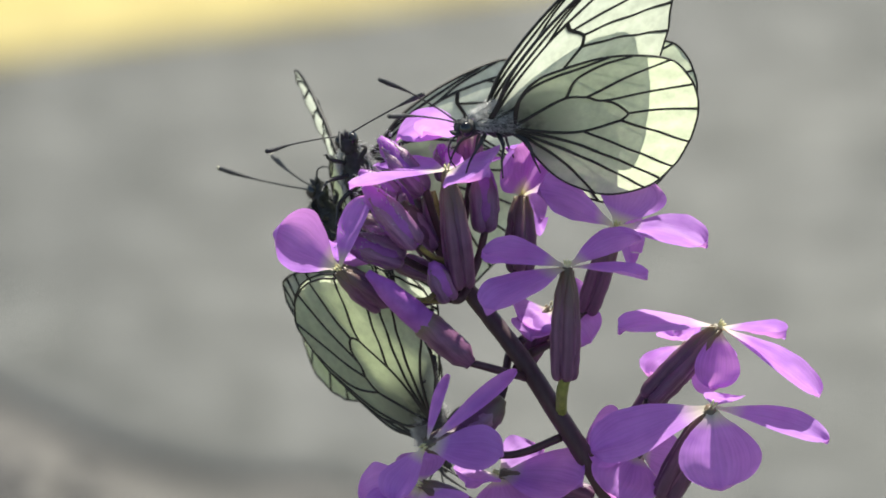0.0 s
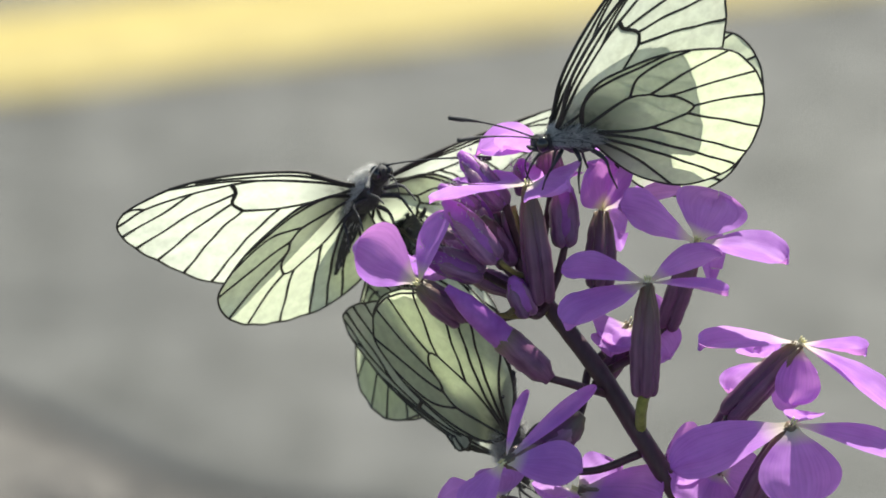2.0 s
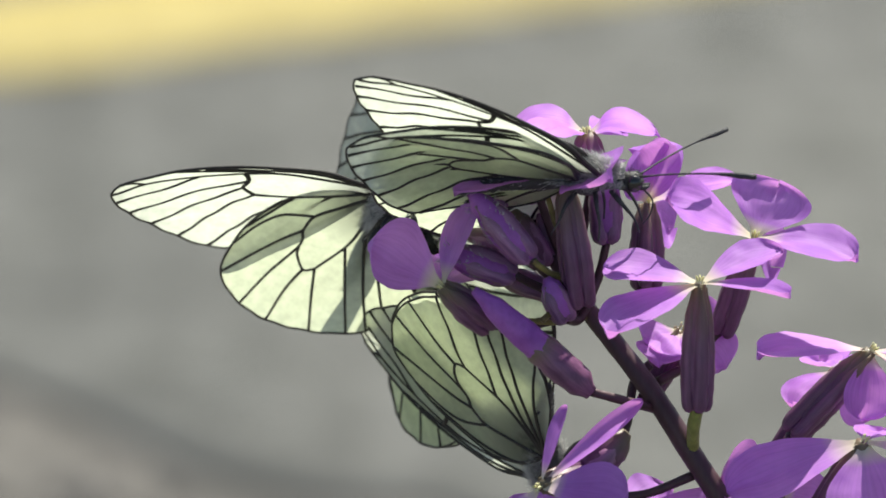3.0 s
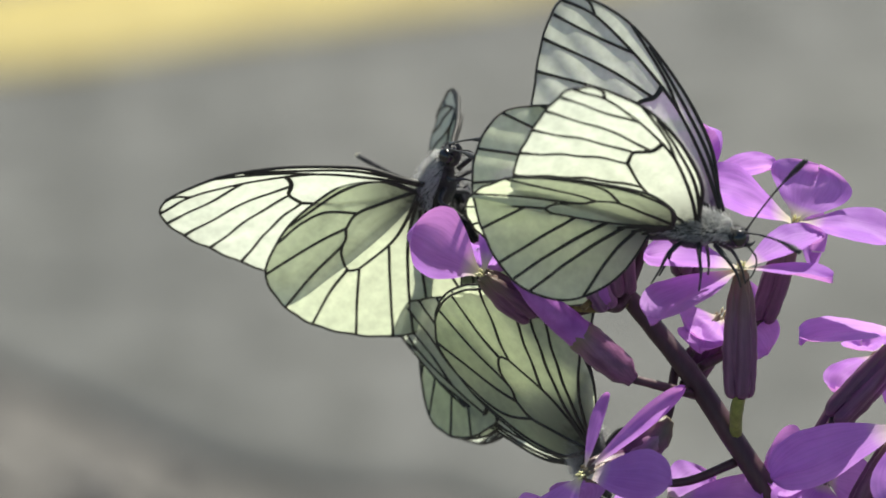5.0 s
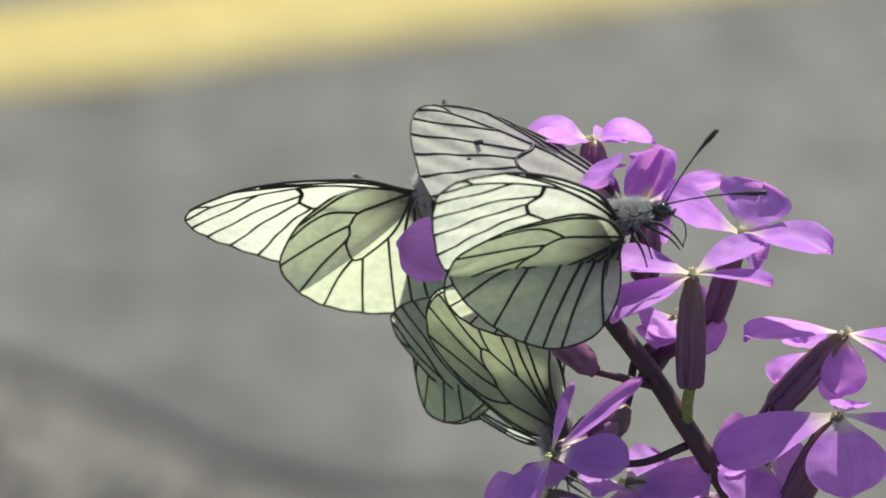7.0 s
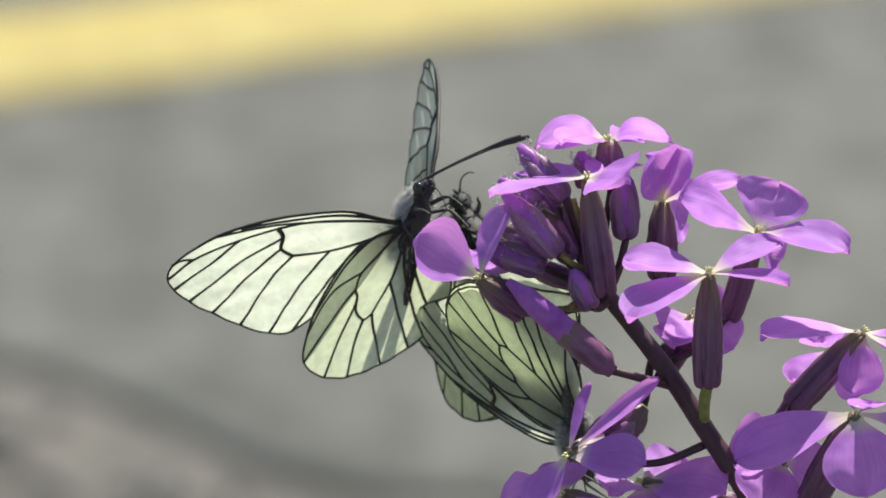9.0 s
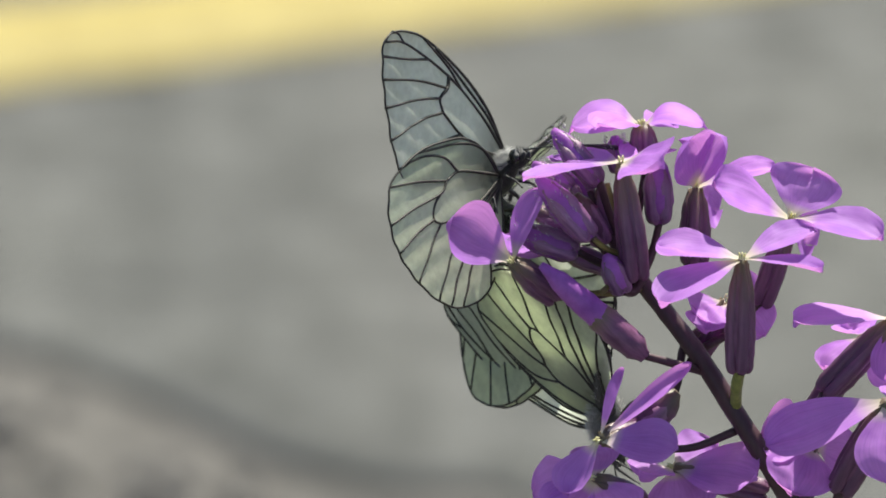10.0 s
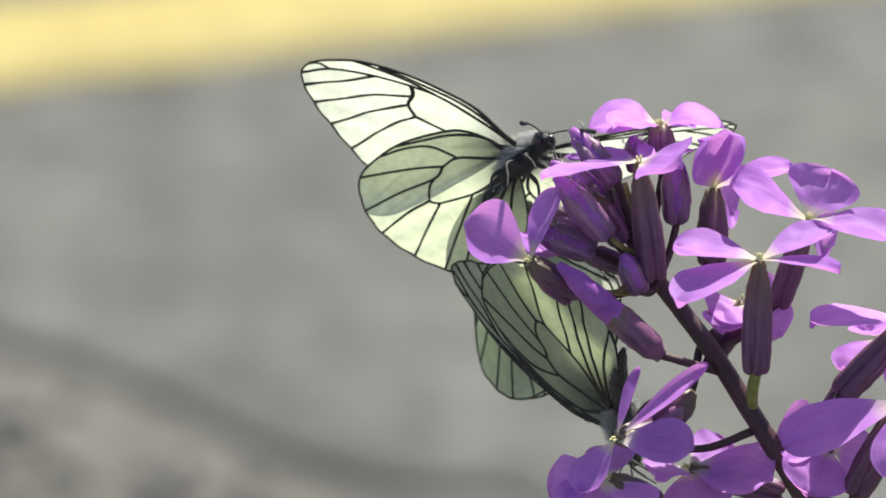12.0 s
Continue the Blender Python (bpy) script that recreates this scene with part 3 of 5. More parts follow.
# buds of the crowded tip
bud((-1.9, -4.0, 6.0), (-8.7, -6.0, 13.9), 1.9, hairy=9)
bud((-0.6, -0.0, 13.1), (-6.6, 2.0, 20.2), 1.7, hairy=4, label="closed violet bud with pale hairs")
bud((7.3, 2.0, 7.8), (6.9, 2.0, 16.9), 1.9)
bud((2.1, 4.0, 14.7), (1.5, 4.0, 19.4), 1.5, hairy=6, label="small hairy bud")
bud((-4.3, 0.0, 12.6), (-9.3, -1.0, 15.8), 1.4, hairy=7)
bud((-3.7, 0.0, 4.1), (-12.2, -2.0, 7.4), 1.9, hairy=11)
bud((2.4, -2.0, -1.2), (0.1, -3.0, 3.8), 1.6)
bud((0.0, 3.0, 5.1), (-3.6, 2.0, 11.8), 1.6, M_SEPAL)
bud((1.6, 4.0, 6.6), (-0.5, 4.0, 13.3), 1.5, M_SEPAL)
bud((0.8, 5.0, 2.1), (-5.9, 5.0, 4.5), 1.5, M_SEPAL)
bud((-3.6, 6.0, 7.4), (-9.5, 6.0, 9.7), 1.5, M_SEPAL)
bud((-1.3, 7.0, 9.6), (-4.2, 7.0, 14.9), 1.4, hairy=12)
for b0, b1 in (((-1.9, -4.0, 6.2), (3.7, 3.0, 2.8)), ((-0.6, 0.0, 13.3), (3.0, 4.0, 4.3)), ((7.3, 2.0, 7.9), (5.5, 2.0, 2.0)), ((2.1, 4.0, 14.9), (3.4, 5.0, 5.8)), ((-3.7, -0.0, 4.3), (4.1, 3.0, 2.1)), ((2.4, -2.0, -1.1), (5.0, 1.0, 0.2)), ((12.1, 5.0, 2.8), (7.0, 3.0, -0.2)), ((20.8, 5.0, -2.5), (13.2, 3.0, -8.5)), ((5.7, 5.0, 15.6), (3.8, 5.0, 5.8))):
    stalk([b0, Vector(b0).lerp(Vector(b1), 0.5) + Vector((0, 0.6, -0.8)), b1], 0.5, 0.6)
# young green-brown stalks in the heart of the cluster
for b0, b1 in (((-1.9, -4.0, 6.2), (2.8, -1.0, 3.7)), ((0.4, -2.0, 13.1), (2.2, -1.0, 8.0)), ((2.1, -2.0, 2.1), (-0.5, -3.0, -1.2)), ((-2.0, -0.0, -1.2), (5.5, 1.0, -0.6))):
    stalk([b0, Vector(b0).lerp(Vector(b1), 0.5) + Vector((0, 0.2, -0.5)), b1], 0.35, 0.4, M_TWIG)



# ---- butterflies ----
FORE_RIM = [(0, 0), (3.14, 1.54), (7.59, 3.17), (15.34, 3.42), (23.27, 2.24), (28.02, 0.24), (31.12, -2.23), (31.73, -4.49), (30.43, -6.89), (28.21, -9.31), (25.63, -11.4), (22.84, -13.58), (19.36, -15.49), (16.12, -15.82), (11.01, -12.17), (4.53, -5.8)]
FORE_VEINS = [
    [(0.04, 0.5), (7.23, 2.4), (15.28, 2.72), (21.29, 2.51)],
    [(0.01, 0.1), (4.1, 1.06), (8.17, 1.62), (12.6, 1.84), (16.39, 1.52)],
    [(12.6, 1.84), (17.25, 2.25), (24.74, 1.82)],
    [(16.39, 1.52), (21.62, 0.48), (27.98, -1.47), (31.68, -3.99)],
    [(27.98, -1.47), (29.6, -1.3), (30.95, -1.92)],
    [(21.62, 0.48), (25.87, -2.59), (30.92, -5.83)],
    [(16.39, 1.52), (15.87, 0.16), (16.29, -1.98), (14.88, -3.27)],
    [(16.04, -0.15), (21.81, -3.15), (29.2, -8.29)],
    [(16.29, -1.98), (20.62, -5.36), (26.38, -10.86)],
    [(14.88, -3.27), (18.46, -7.18), (22.84, -13.58)],
    [(-0.02, -0.2), (4.84, -2.12), (9.86, -3.24), (14.88, -3.27)],
    [(9.86, -3.24), (14.34, -8.44), (19.15, -15.57)],
    [(5.43, -2.27), (10.35, -8.1), (16.02, -15.81)],
    [(-0.06, -0.7), (5.52, -5.89), (12, -12.36)],
]
HIND_RIM = [(0, 0), (2.24, 4.08), (5.21, 6.13), (8.63, 6.63), (14.45, 6.44), (18.97, 5.12), (22.59, 3.1), (24.06, -0.14), (24.12, -3.66), (23.02, -6.89), (20.63, -10.32), (17.32, -13.32), (13.4, -15.03), (8.33, -14.71), (4.71, -12.28), (2.17, -8.77), (0.62, -3.76)]
HIND_VEINS = [
    [(0, 0), (1.25, 2.99), (3.47, 4.91), (7.11, 5.87), (11.79, 6.06), (15.42, 6.2)],
    [(0.07, 0.29), (3.95, 1.4), (7.92, 2.28), (10.57, 1.52)],
    [(7.92, 2.28), (10.41, 4.65), (14.12, 5.49), (18.29, 5.29)],
    [(10.57, 1.52), (16.05, 2.44), (22.76, 2.96)],
    [(10.57, 1.52), (12.49, 0.12), (18.36, -0.7), (24.14, -1.91)],
    [(12.49, 0.12), (13.78, -0.91), (14.73, -2.9), (13.51, -3.68)],
    [(14.73, -2.9), (18.62, -3.85), (23.4, -5.75)],
    [(-0.02, -0.1), (4.57, -2.36), (8.31, -3.48), (13.51, -3.68)],
    [(13.51, -3.68), (16.88, -6.72), (20.63, -10.32)],
    [(8.31, -3.48), (12.47, -7.9), (17.32, -13.32)],
    [(-0.07, -0.29), (5.67, -4.17), (11.03, -9.61), (15, -14.39)],
    [(-0.1, -0.39), (4.87, -5.32), (8.87, -10), (12.58, -15.03)],
    [(-0.12, -0.49), (3.96, -6.94), (6.17, -13.46)],
]


def camber(p, q):
    """How far the wing bulges off its plane (mm)."""
    return 0.9 * math.sin(min(1, max(0, p / 30)) * math.pi) * 0.7 - 0.0045 * q * q * 0.5 + 0.10 * math.sin(q * 1.9 + p * 0.35) * min(1, p / 12)


def wing_point(p, q, lift=0.0):
    return Vector((p, q, camber(p, q) + lift))


def wing_membrane(rim):
    bm = bmesh.new()
    loop = smooth_path([(*r, 0) for r in rim] + [(*rim[0], 0)], 6)[:-1]
    cx = sum(v.x for v in loop) / len(loop)
    cy = sum(v.y for v in loop) / len(loop)
    rings = []
    for k in range(12):
        s = 1 - k / 12
        ring = []
        for i, v in enumerate(loop):
            f = s * (1 + (0.012 * math.sin(i * 1.9) if k == 0 else 0))
            x, y = cx + (v.x - cx) * f, cy + (v.y - cy) * f
            ring.append(bm.verts.new(wing_point(x, y) * MM))
        rings.append(ring)
    mid = bm.verts.new(wing_point(cx, cy) * MM)
    n = len(loop)
    for r0, r1 in zip(rings, rings[1:]):
        for i in range(n):
            bm.faces.new((r0[i], r0[(i + 1) % n], r1[(i + 1) % n], r1[i]))
    for i in range(n):
        bm.faces.new((rings[-1][i], rings[-1][(i + 1) % n], mid))
    return bm


def vein_tube(points, r0, r1, flare=0.0):
    path = [wing_point(v.x, v.y) for v in smooth_path([(*q, 0) for q in points], 6)]
    return tube(bmesh.new(), path, lambda s: r0 + (r1 - r0) * s + flare * max(0, s - 0.8) / 0.2, 6)


wing_kit = {}


def wing_data(kind):
    """Meshes of one wing, made once and shared by all wings of the kind."""
    if kind not in wing_kit:
        rim, veins = (FORE_RIM, FORE_VEINS) if kind == "forewing" else (HIND_RIM, HIND_VEINS)
        first = part(kind, wing_membrane(rim), M_FORE if kind == "forewing" else M_HIND, None)
        lines = []
        for i, v in enumerate(veins):
            near = math.hypot(*v[0]) < 2
            bar = kind == "forewing" and i == 6          # the heavy bar that closes the cell
            lines.append(part("vein", vein_tube(v, 0.36 if bar else 0.26 if near else 0.20, 0.20 if bar else 0.16, 0.07 if kind == "forewing" else 0.02), M_VEIN, first))
        edge = [(*r, 0) for r in rim] + [(*rim[0], 0)]
        path = [wing_point(v.x, v.y) for v in smooth_path(edge, 5)]
        thick = 0.42 if kind == "forewing" else 0.15
        bm = tube(bmesh.new(), path, lambda s: 0.15 + thick * max(0, 0.38 - s) * (s > 0.0), 5)
        lines.append(part("rim", bm, M_VEIN, first, "thin black wing margin"))
        wing_kit[kind] = (first, lines)
        return first
    first, lines = wing_kit[kind]
    o = new(kind, first.data)
    for v in lines:
        again(v.name.split(".")[0], v, o)
    return o


HINGES = {"LF": (1.6, 2.0, 0.6), "LH": (-1.2, 2.1, 0.2), "RF": (1.6, -2.0, 0.6), "RH": (-1.2, -2.1, 0.2)}


def feeler(side, rz, ry):
    """An antenna turned on its root beside the eye."""
    return pose(5.8 * MM, (0.45 if side == "L" else -0.45) * MM, 0.5 * MM, 0, ry, rz)


def butterfly(label, seed, pale_tips=False, tucked=False):
    """Root, body, head, legs and four hinged wings. x: head, y: its left, z: its back."""
    root = new("butterfly")
    tagged(root, label, "butterfly", group="black-veined white butterflies")
    rng = random.Random(seed)
    feelers = {}
    part("thorax", spindle([(-3.6, 0, -0.2), (-1.5, 0, 0.1), (1, 0, 0.1), (3.9, 0, -0.1)], [1.1, 1.9, 2.25, 2.1, 1.4, 0.8], seg=12, lump=0.15), M_BODY, root)
    part("abdomen", spindle([(-3.0, 0, -0.3), (-7, 0, -0.5), (-11, 0, -1.3), (-15.5, 0, -2.9)], [1.2, 1.35, 1.4, 1.35, 1.15, 0.8, 0.35], seg=12, lump=0.08), M_BODY, root, "dark abdomen dusted with grey")
    fur = bmesh.new()
    for i in range(2400):
        s = rng.random()
        w = rng.uniform(-1.9, 1.9)
        x = -4.2 + 8.4 * s
        r = 1.0 + 1.25 * math.sin(math.pi * min(0.98, max(0.05, s)))
        o = Vector((0, math.sin(w), math.cos(w)))
        p0 = Vector((x, 0, 0)) + o * r * 0.9
        out = (o + Vector((rng.uniform(-0.9, 0.1), rng.uniform(-0.3, 0.3), rng.uniform(-0.3, 0.3)))).normalized()
        ln = rng.uniform(0.6, 1.6)
        tube(fur, [p0, p0 + out * ln * 0.6, p0 + out * ln + Vector((-0.2, 0, 0))], lambda q: 0.032 * (1 - 0.8 * q), 3)
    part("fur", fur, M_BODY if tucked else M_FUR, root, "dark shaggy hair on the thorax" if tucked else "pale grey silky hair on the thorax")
    dark = bmesh.new()
    for i in range(160):
        s = rng.random()
        w = rng.uniform(-math.pi, math.pi)
        p0 = Vector((-4 - 10 * s, 0, -0.4 - 1.8 * s * s)) + Vector((0, math.sin(w), math.cos(w))) * (1.3 - 0.6 * s)
        out = (Vector((0, math.sin(w), math.cos(w))) + Vector((-1.2, 0, 0))).normalized()
        tube(dark, [p0, p0 + out * rng.uniform(0.5, 1.1)], lambda q: 0.05 * (1 - 0.8 * q), 3)
    part("abdomen_hair", dark, M_FUR, root, "short grey hair on the abdomen")
    head = part("head", spindle([(3.6, 0, -0.2), (5.0, 0, -0.3), (6.3, 0, -0.5)], [0.9, 1.25, 1.3, 1.1, 0.5], seg=10, lump=0.12), M_BODY, root)
    for sgn in (1, -1):
        bm = bmesh.new()
        bmesh.ops.create_icosphere(bm, subdivisions=3, radius=0.95 * MM, matrix=Matrix.LocRotScale(Vector((5.3, sgn * 0.85, -0.2)) * MM, None, (1, 0.8, 1.1)))
        part("eye", bm, M_EYE, head, "glossy black eye")
        pts = [Vector((0, 0, 0)), Vector((4.5, 0, 0.35)), Vector((10, 0, 0.4)), Vector((15.2, 0, 0))]
        ant = part("antenna", spindle(pts, [0.15, 0.12, 0.11, 0.11, 0.12, 0.13, 0.24, 0.38, 0.32], steps=7, seg=7), M_BODY, root)
        ant.matrix_basis = feeler("L" if sgn > 0 else "R", 18 * sgn, -18)
        feelers["L" if sgn > 0 else "R"] = ant
        if pale_tips:
            part("tip", spindle([(14.9, 0, 0), (15.3, 0, 0), (15.7, 0, 0)], [0.2, 0.33, 0.26, 0.08], seg=7, steps=4), M_CLUB, ant, "pale antenna tip")
        part("palp", spindle([(5.8, sgn * 0.35, -0.9), (6.5, sgn * 0.42, -0.8), (7.0, sgn * 0.4, -0.5)], [0.3, 0.34, 0.14], seg=6, steps=3, lump=0.2), M_BODY, head)
    part("proboscis", rod([(6.1, 0, -0.9), (7.4, 0, -2.4), (7.2, 0, -4.2), (6.4, 0, -5.4)], 0.13, 0.08, seg=6), M_BODY, head)
    hb = bmesh.new()
    for i in range(110):
        o = Vector((rng.uniform(-0.6, 1), rng.uniform(-1, 1), rng.uniform(-0.6, 1))).normalized()
        p0 = Vector((4.9, 0, -0.3)) + o * 1.15
        tube(hb, [p0, p0 + o * rng.uniform(0.4, 0.9)], lambda q: 0.05 * (1 - 0.8 * q), 3)
    part("head_hair", hb, M_BODY, head)
    for sgn in (1, -1):
        for k, (x0, x1, y1, z1) in enumerate([(2.6, 6.2, 2.4, -6.0), (0.8, 1.6, 4.2, -6.8), (-1.2, -4.0, 4.0, -6.6)]):
            knee = Vector((x0 + (x1 - x0) * 0.45, sgn * (1.2 + y1 * 0.55), -2.6 + 0.6 * rng.random()))
            foot = Vector((x1, sgn * y1, z1 + 0.6 * rng.random()))
            if tucked:
                knee, foot = knee.lerp(Vector((x0, 0, -1.2)), 0.4), foot.lerp(Vector((x0, 0, -1.2)), 0.62)
            part("leg", spindle([(x0, sgn * 1.0, -1.2), knee, knee.lerp(foot, 0.55) + Vector((0.2, 0, 0.2)), foot], [0.30, 0.34, 0.22, 0.18, 0.13, 0.10], steps=5, seg=6), M_BODY, root)
    wings = {}
    for key in ("LF", "LH", "RF", "RH"):
        o = wing_data("forewing" if key[1] == "F" else "hindwing")
        o.parent = root
        wings[key] = o
    return root, wings, feelers


def at(x, y, z, rx, ry, rz):
    """A pose along the flower head's axes, in mm and degrees."""
    return PLANT @ pose(x * MM, y * MM, z * MM, rx, ry, rz)


def turn(key, rx, ry, rz, dx=0.0, dy=0.0, dz=0.0):
    """A wing turned on its hinge, which gives a little (mm)."""
    x, y, z = HINGES[key]
    x, y, z = x + dx, y + dy, z + dz
    return pose(x * MM, y * MM, z * MM, rx, ry, rz)


upper, upper_wings, upper_feelers = butterfly("black-veined white butterfly walking over the flower head", 1)
flapper, flapper_wings, flapper_feelers = butterfly("black-veined white butterfly flapping beside the violet petals", 3)
hanger, hanger_wings, hanger_feelers = butterfly("black-veined white butterfly hanging with closed wings below the buds", 2)
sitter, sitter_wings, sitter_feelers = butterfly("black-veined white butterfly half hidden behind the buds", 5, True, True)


def motions():
    walk(upper, [
        (0, at(9.1, -5.5, 22.1, -12.0, 6.0, -156.0)),
        (0.5, at(8.6, -5.6, 21.7, -12.0, 6.0, -156.0)),
        (1, at(7.5, -5.7, 20.8, -12.0, 6.0, -156.0)),
        (1.5, at(7.2, -5.7, 20.7, -12.0, 6.0, -156.0)),
        (2, at(8.6, -5.6, 22.0, -12.0, 6.0, -156.0)),
        (2.2, at(8.0, -5.6, 22.3, -12.0, 6.0, -156.0)),
        (2.5, at(-0.4, -5.0, 23.7, -4.4, 3.3, -141.1)),
        (2.8, at(2.6, -5.0, 19.4, 1.0, 17.5, -81.3)),
        (3, at(5.1, -8.0, 15.5, 19.8, 3.7, -4.8)),
        (3.2, at(7.6, -8.0, 14.6, 28.2, 12.4, 15.5)),
        (4.8, at(9.9, -14.0, 7.4, 15.2, -3.4, -8.0)),
        (5, at(12.3, -14.0, 7.6, 9.3, 7.6, -8.0)),
        (5.5, at(8.0, -14.0, 8.4, 9.4, -5.0, -8.0)),
        (6, at(13.6, -14.0, 7.4, 2.0, 10.1, -8.0)),
        (6.5, at(8.2, -14.0, 9.0, 9.8, -6.2, -8.0)),
        (7, at(8.8, -14.0, 10.2, 9.5, -15.5, -8.0)),
        (7.2, at(10.2, -15.0, 11.7, 21.8, -40.0, -13.6)),
        (7.5, at(18.1, -20.0, 26.7, 7.3, -43.9, 15.9)),
        (7.7, at(36.5, -20.0, 41.1, 2.3, -38.2, 23.2)),
        (7.9, at(61.6, -0.0, 64.3, 7.7, -24.1, 26.6)),
        (8.3, at(164.8, 150.0, 116.4, -1.2, -12.0, 32.0)),
        (9.5, at(740.1, 900.0, 379.4, -1.2, -12.0, 32.0)),
        (12, at(2585.5, 2500.0, 989.5, -1.2, -12.0, 32.0)),
    ])
    walk(upper_feelers["L"], [
        (0, feeler("L", 25.1, -14.0)),
        (0.5, feeler("L", 23.2, -10.5)),
        (1, feeler("L", 23.3, -6.9)),
        (2, feeler("L", 20.9, -8.8)),
        (2.2, feeler("L", 12.3, -30.7)),
        (2.5, feeler("L", -15.9, -2.3)),
        (2.8, feeler("L", 51.0, -19.8)),
        (3, feeler("L", 51.9, -7.5)),
        (3.2, feeler("L", 20.9, -17.9)),
        (4.8, feeler("L", -30.4, -37.7)),
        (5, feeler("L", -50.8, -43.5)),
        (5.5, feeler("L", -22.9, -41.7)),
        (6, feeler("L", -61.5, -38.6)),
        (6.5, feeler("L", -17.7, -39.8)),
        (7, feeler("L", -37.6, -33.0)),
        (7.2, feeler("L", 63.7, -16.5)),
        (12, feeler("L", 63.7, -16.5)),
    ])
    walk(upper_feelers["R"], [
        (0, feeler("R", 13.5, -30.6)),
        (0.5, feeler("R", 9.5, -28.1)),
        (1, feeler("R", 20.2, -21.2)),
        (2, feeler("R", 14.0, -18.2)),
        (2.2, feeler("R", -36.4, -41.7)),
        (2.5, feeler("R", 19.3, -20.2)),
        (2.8, feeler("R", 29.8, -21.2)),
        (3.2, feeler("R", -72.5, -0.1)),
        (4.8, feeler("R", -50.4, -0.1)),
        (5, feeler("R", -59.5, -3.2)),
        (5.5, feeler("R", -43.0, -6.4)),
        (6, feeler("R", -58.0, -7.0)),
        (6.5, feeler("R", -48.4, -6.3)),
        (7, feeler("R", -24.9, 5.4)),
        (7.2, feeler("R", -14.8, 22.4)),
        (12, feeler("R", -14.8, 22.4)),
    ])
    walk(upper_wings["LF"], [
        (0, turn("LF", 123.5, -49.8, 155.2, 0.3, -0.3, 0.2)),
        (0.5, turn("LF", 118.9, -52.3, 159.5, 0.8, -0.9, 1.9)),
        (1, turn("LF", 153.9, -72.5, 139.6, 0.3, -0.4, 0.8)),
        (1.5, turn("LF", 128.8, -75.5, 163.7, -0.2, -0.3, 1.3)),
        (2, turn("LF", 118.1, -58.1, 156.7, 1.4, -1.0, 1.0)),
        (2.2, turn("LF", 118.1, -58.1, 156.7, 1.4, -1.0, 1.0)),
        (2.5, turn("LF", 160.7, -38.0, 133.3)),
        (2.8, turn("LF", 108.5, -58.3, 170.6)),
        (3, turn("LF", 47.6, -15.3, -150.4)),
        (3.2, turn("LF", 93.3, -66.9, -162.3)),
        (4.8, turn("LF", 104.9, -67.8, -166.5, 0.7, 2.3, 0.9)),
        (5, turn("LF", 99.8, -55.8, -159.6, 0.7, 2.3, 0.9)),
        (5.5, turn("LF", 163.5, -27.3, 144.5, -2.5, 3.5, 1.8)),
        (6, turn("LF", 65.3, -47.6, -130.0, -2.2, 1.4, 1.9)),
        (6.5, turn("LF", 160.3, -29.6, 144.9, -2.0, 2.7, 1.0)),
        (7, turn("LF", 165.1, -35.8, 143.2, -1.6, 1.3, 1.3)),
        (7.2, turn("LF", 149.2, -32.3, 128.9, -1.6, 1.3, 1.3)),
        (7.5, turn("LF", -176.0, -14.5, 74.5)),
        (7.7, turn("LF", -144.6, -65.2, 51.9)),
        (7.9, turn("LF", 180.0, -0.0, 75.0)),
        (8.3, turn("LF", -144.6, -65.2, 51.9)),
        (9.5, turn("LF", 180.0, -0.0, 75.0)),
        (12, turn("LF", -155.9, -56.8, 61.8)),
    ])
    walk(upper_wings["LH"], [
        (0, turn("LH", 113.0, -18.9, 148.4, -0.0, 0.0, -0.7)),
        (0.5, turn("LH", 113.4, -19.9, 149.2, 0.7, -0.9, 1.3)),
        (1, turn("LH", 122.7, -36.2, 140.9, 0.7, -0.8, 2.0)),
        (1.5, turn("LH", 120.5, -38.0, 141.7, 0.4, -0.6, 2.4)),
        (2, turn("LH", 118.1, -25.1, 144.4, 0.9, -0.8, 0.9)),
        (2.2, turn("LH", 118.1, -25.1, 144.4, 0.9, -0.8, 0.9)),
        (2.5, turn("LH", 137.0, -23.5, 148.1)),
        (2.8, turn("LH", 98.8, -7.9, -178.5)),
        (3, turn("LH", 48.2, 4.3, -170.8)),
        (3.2, turn("LH", 79.1, -18.3, -175.4)),
        (4.8, turn("LH", 101.2, -30.7, -154.4, -2.5, -1.9, 2.5)),
        (5, turn("LH", 100.8, -18.5, -151.9, -2.5, -1.9, 2.5)),
        (5.5, turn("LH", 132.3, -1.1, -159.0, 0.1, -0.9, 0.3)),
        (6, turn("LH", 75.8, -15.2, -146.4, -2.1, -1.7, 0.6)),
        (6.5, turn("LH", 142.4, 0.1, -162.8, 0.6, -1.0, 0.3)),
        (7, turn("LH", 109.8, -7.2, -152.0, -0.0, -0.8, 0.0)),
        (7.2, turn("LH", 118.8, -24.3, -162.8, -0.0, -0.8, 0.0)),
        (7.5, turn("LH", 170.6, -11.8, 129.0)),
        (7.7, turn("LH", 120.6, -47.8, 156.4)),
        (7.9, turn("LH", 180.0, -0.0, 128.0)),
        (8.3, turn("LH", 120.6, -47.8, 156.4)),
        (9.5, turn("LH", 180.0, -0.0, 128.0)),
        (12, turn("LH", 133.2, -43.0, 147.4)),
    ])
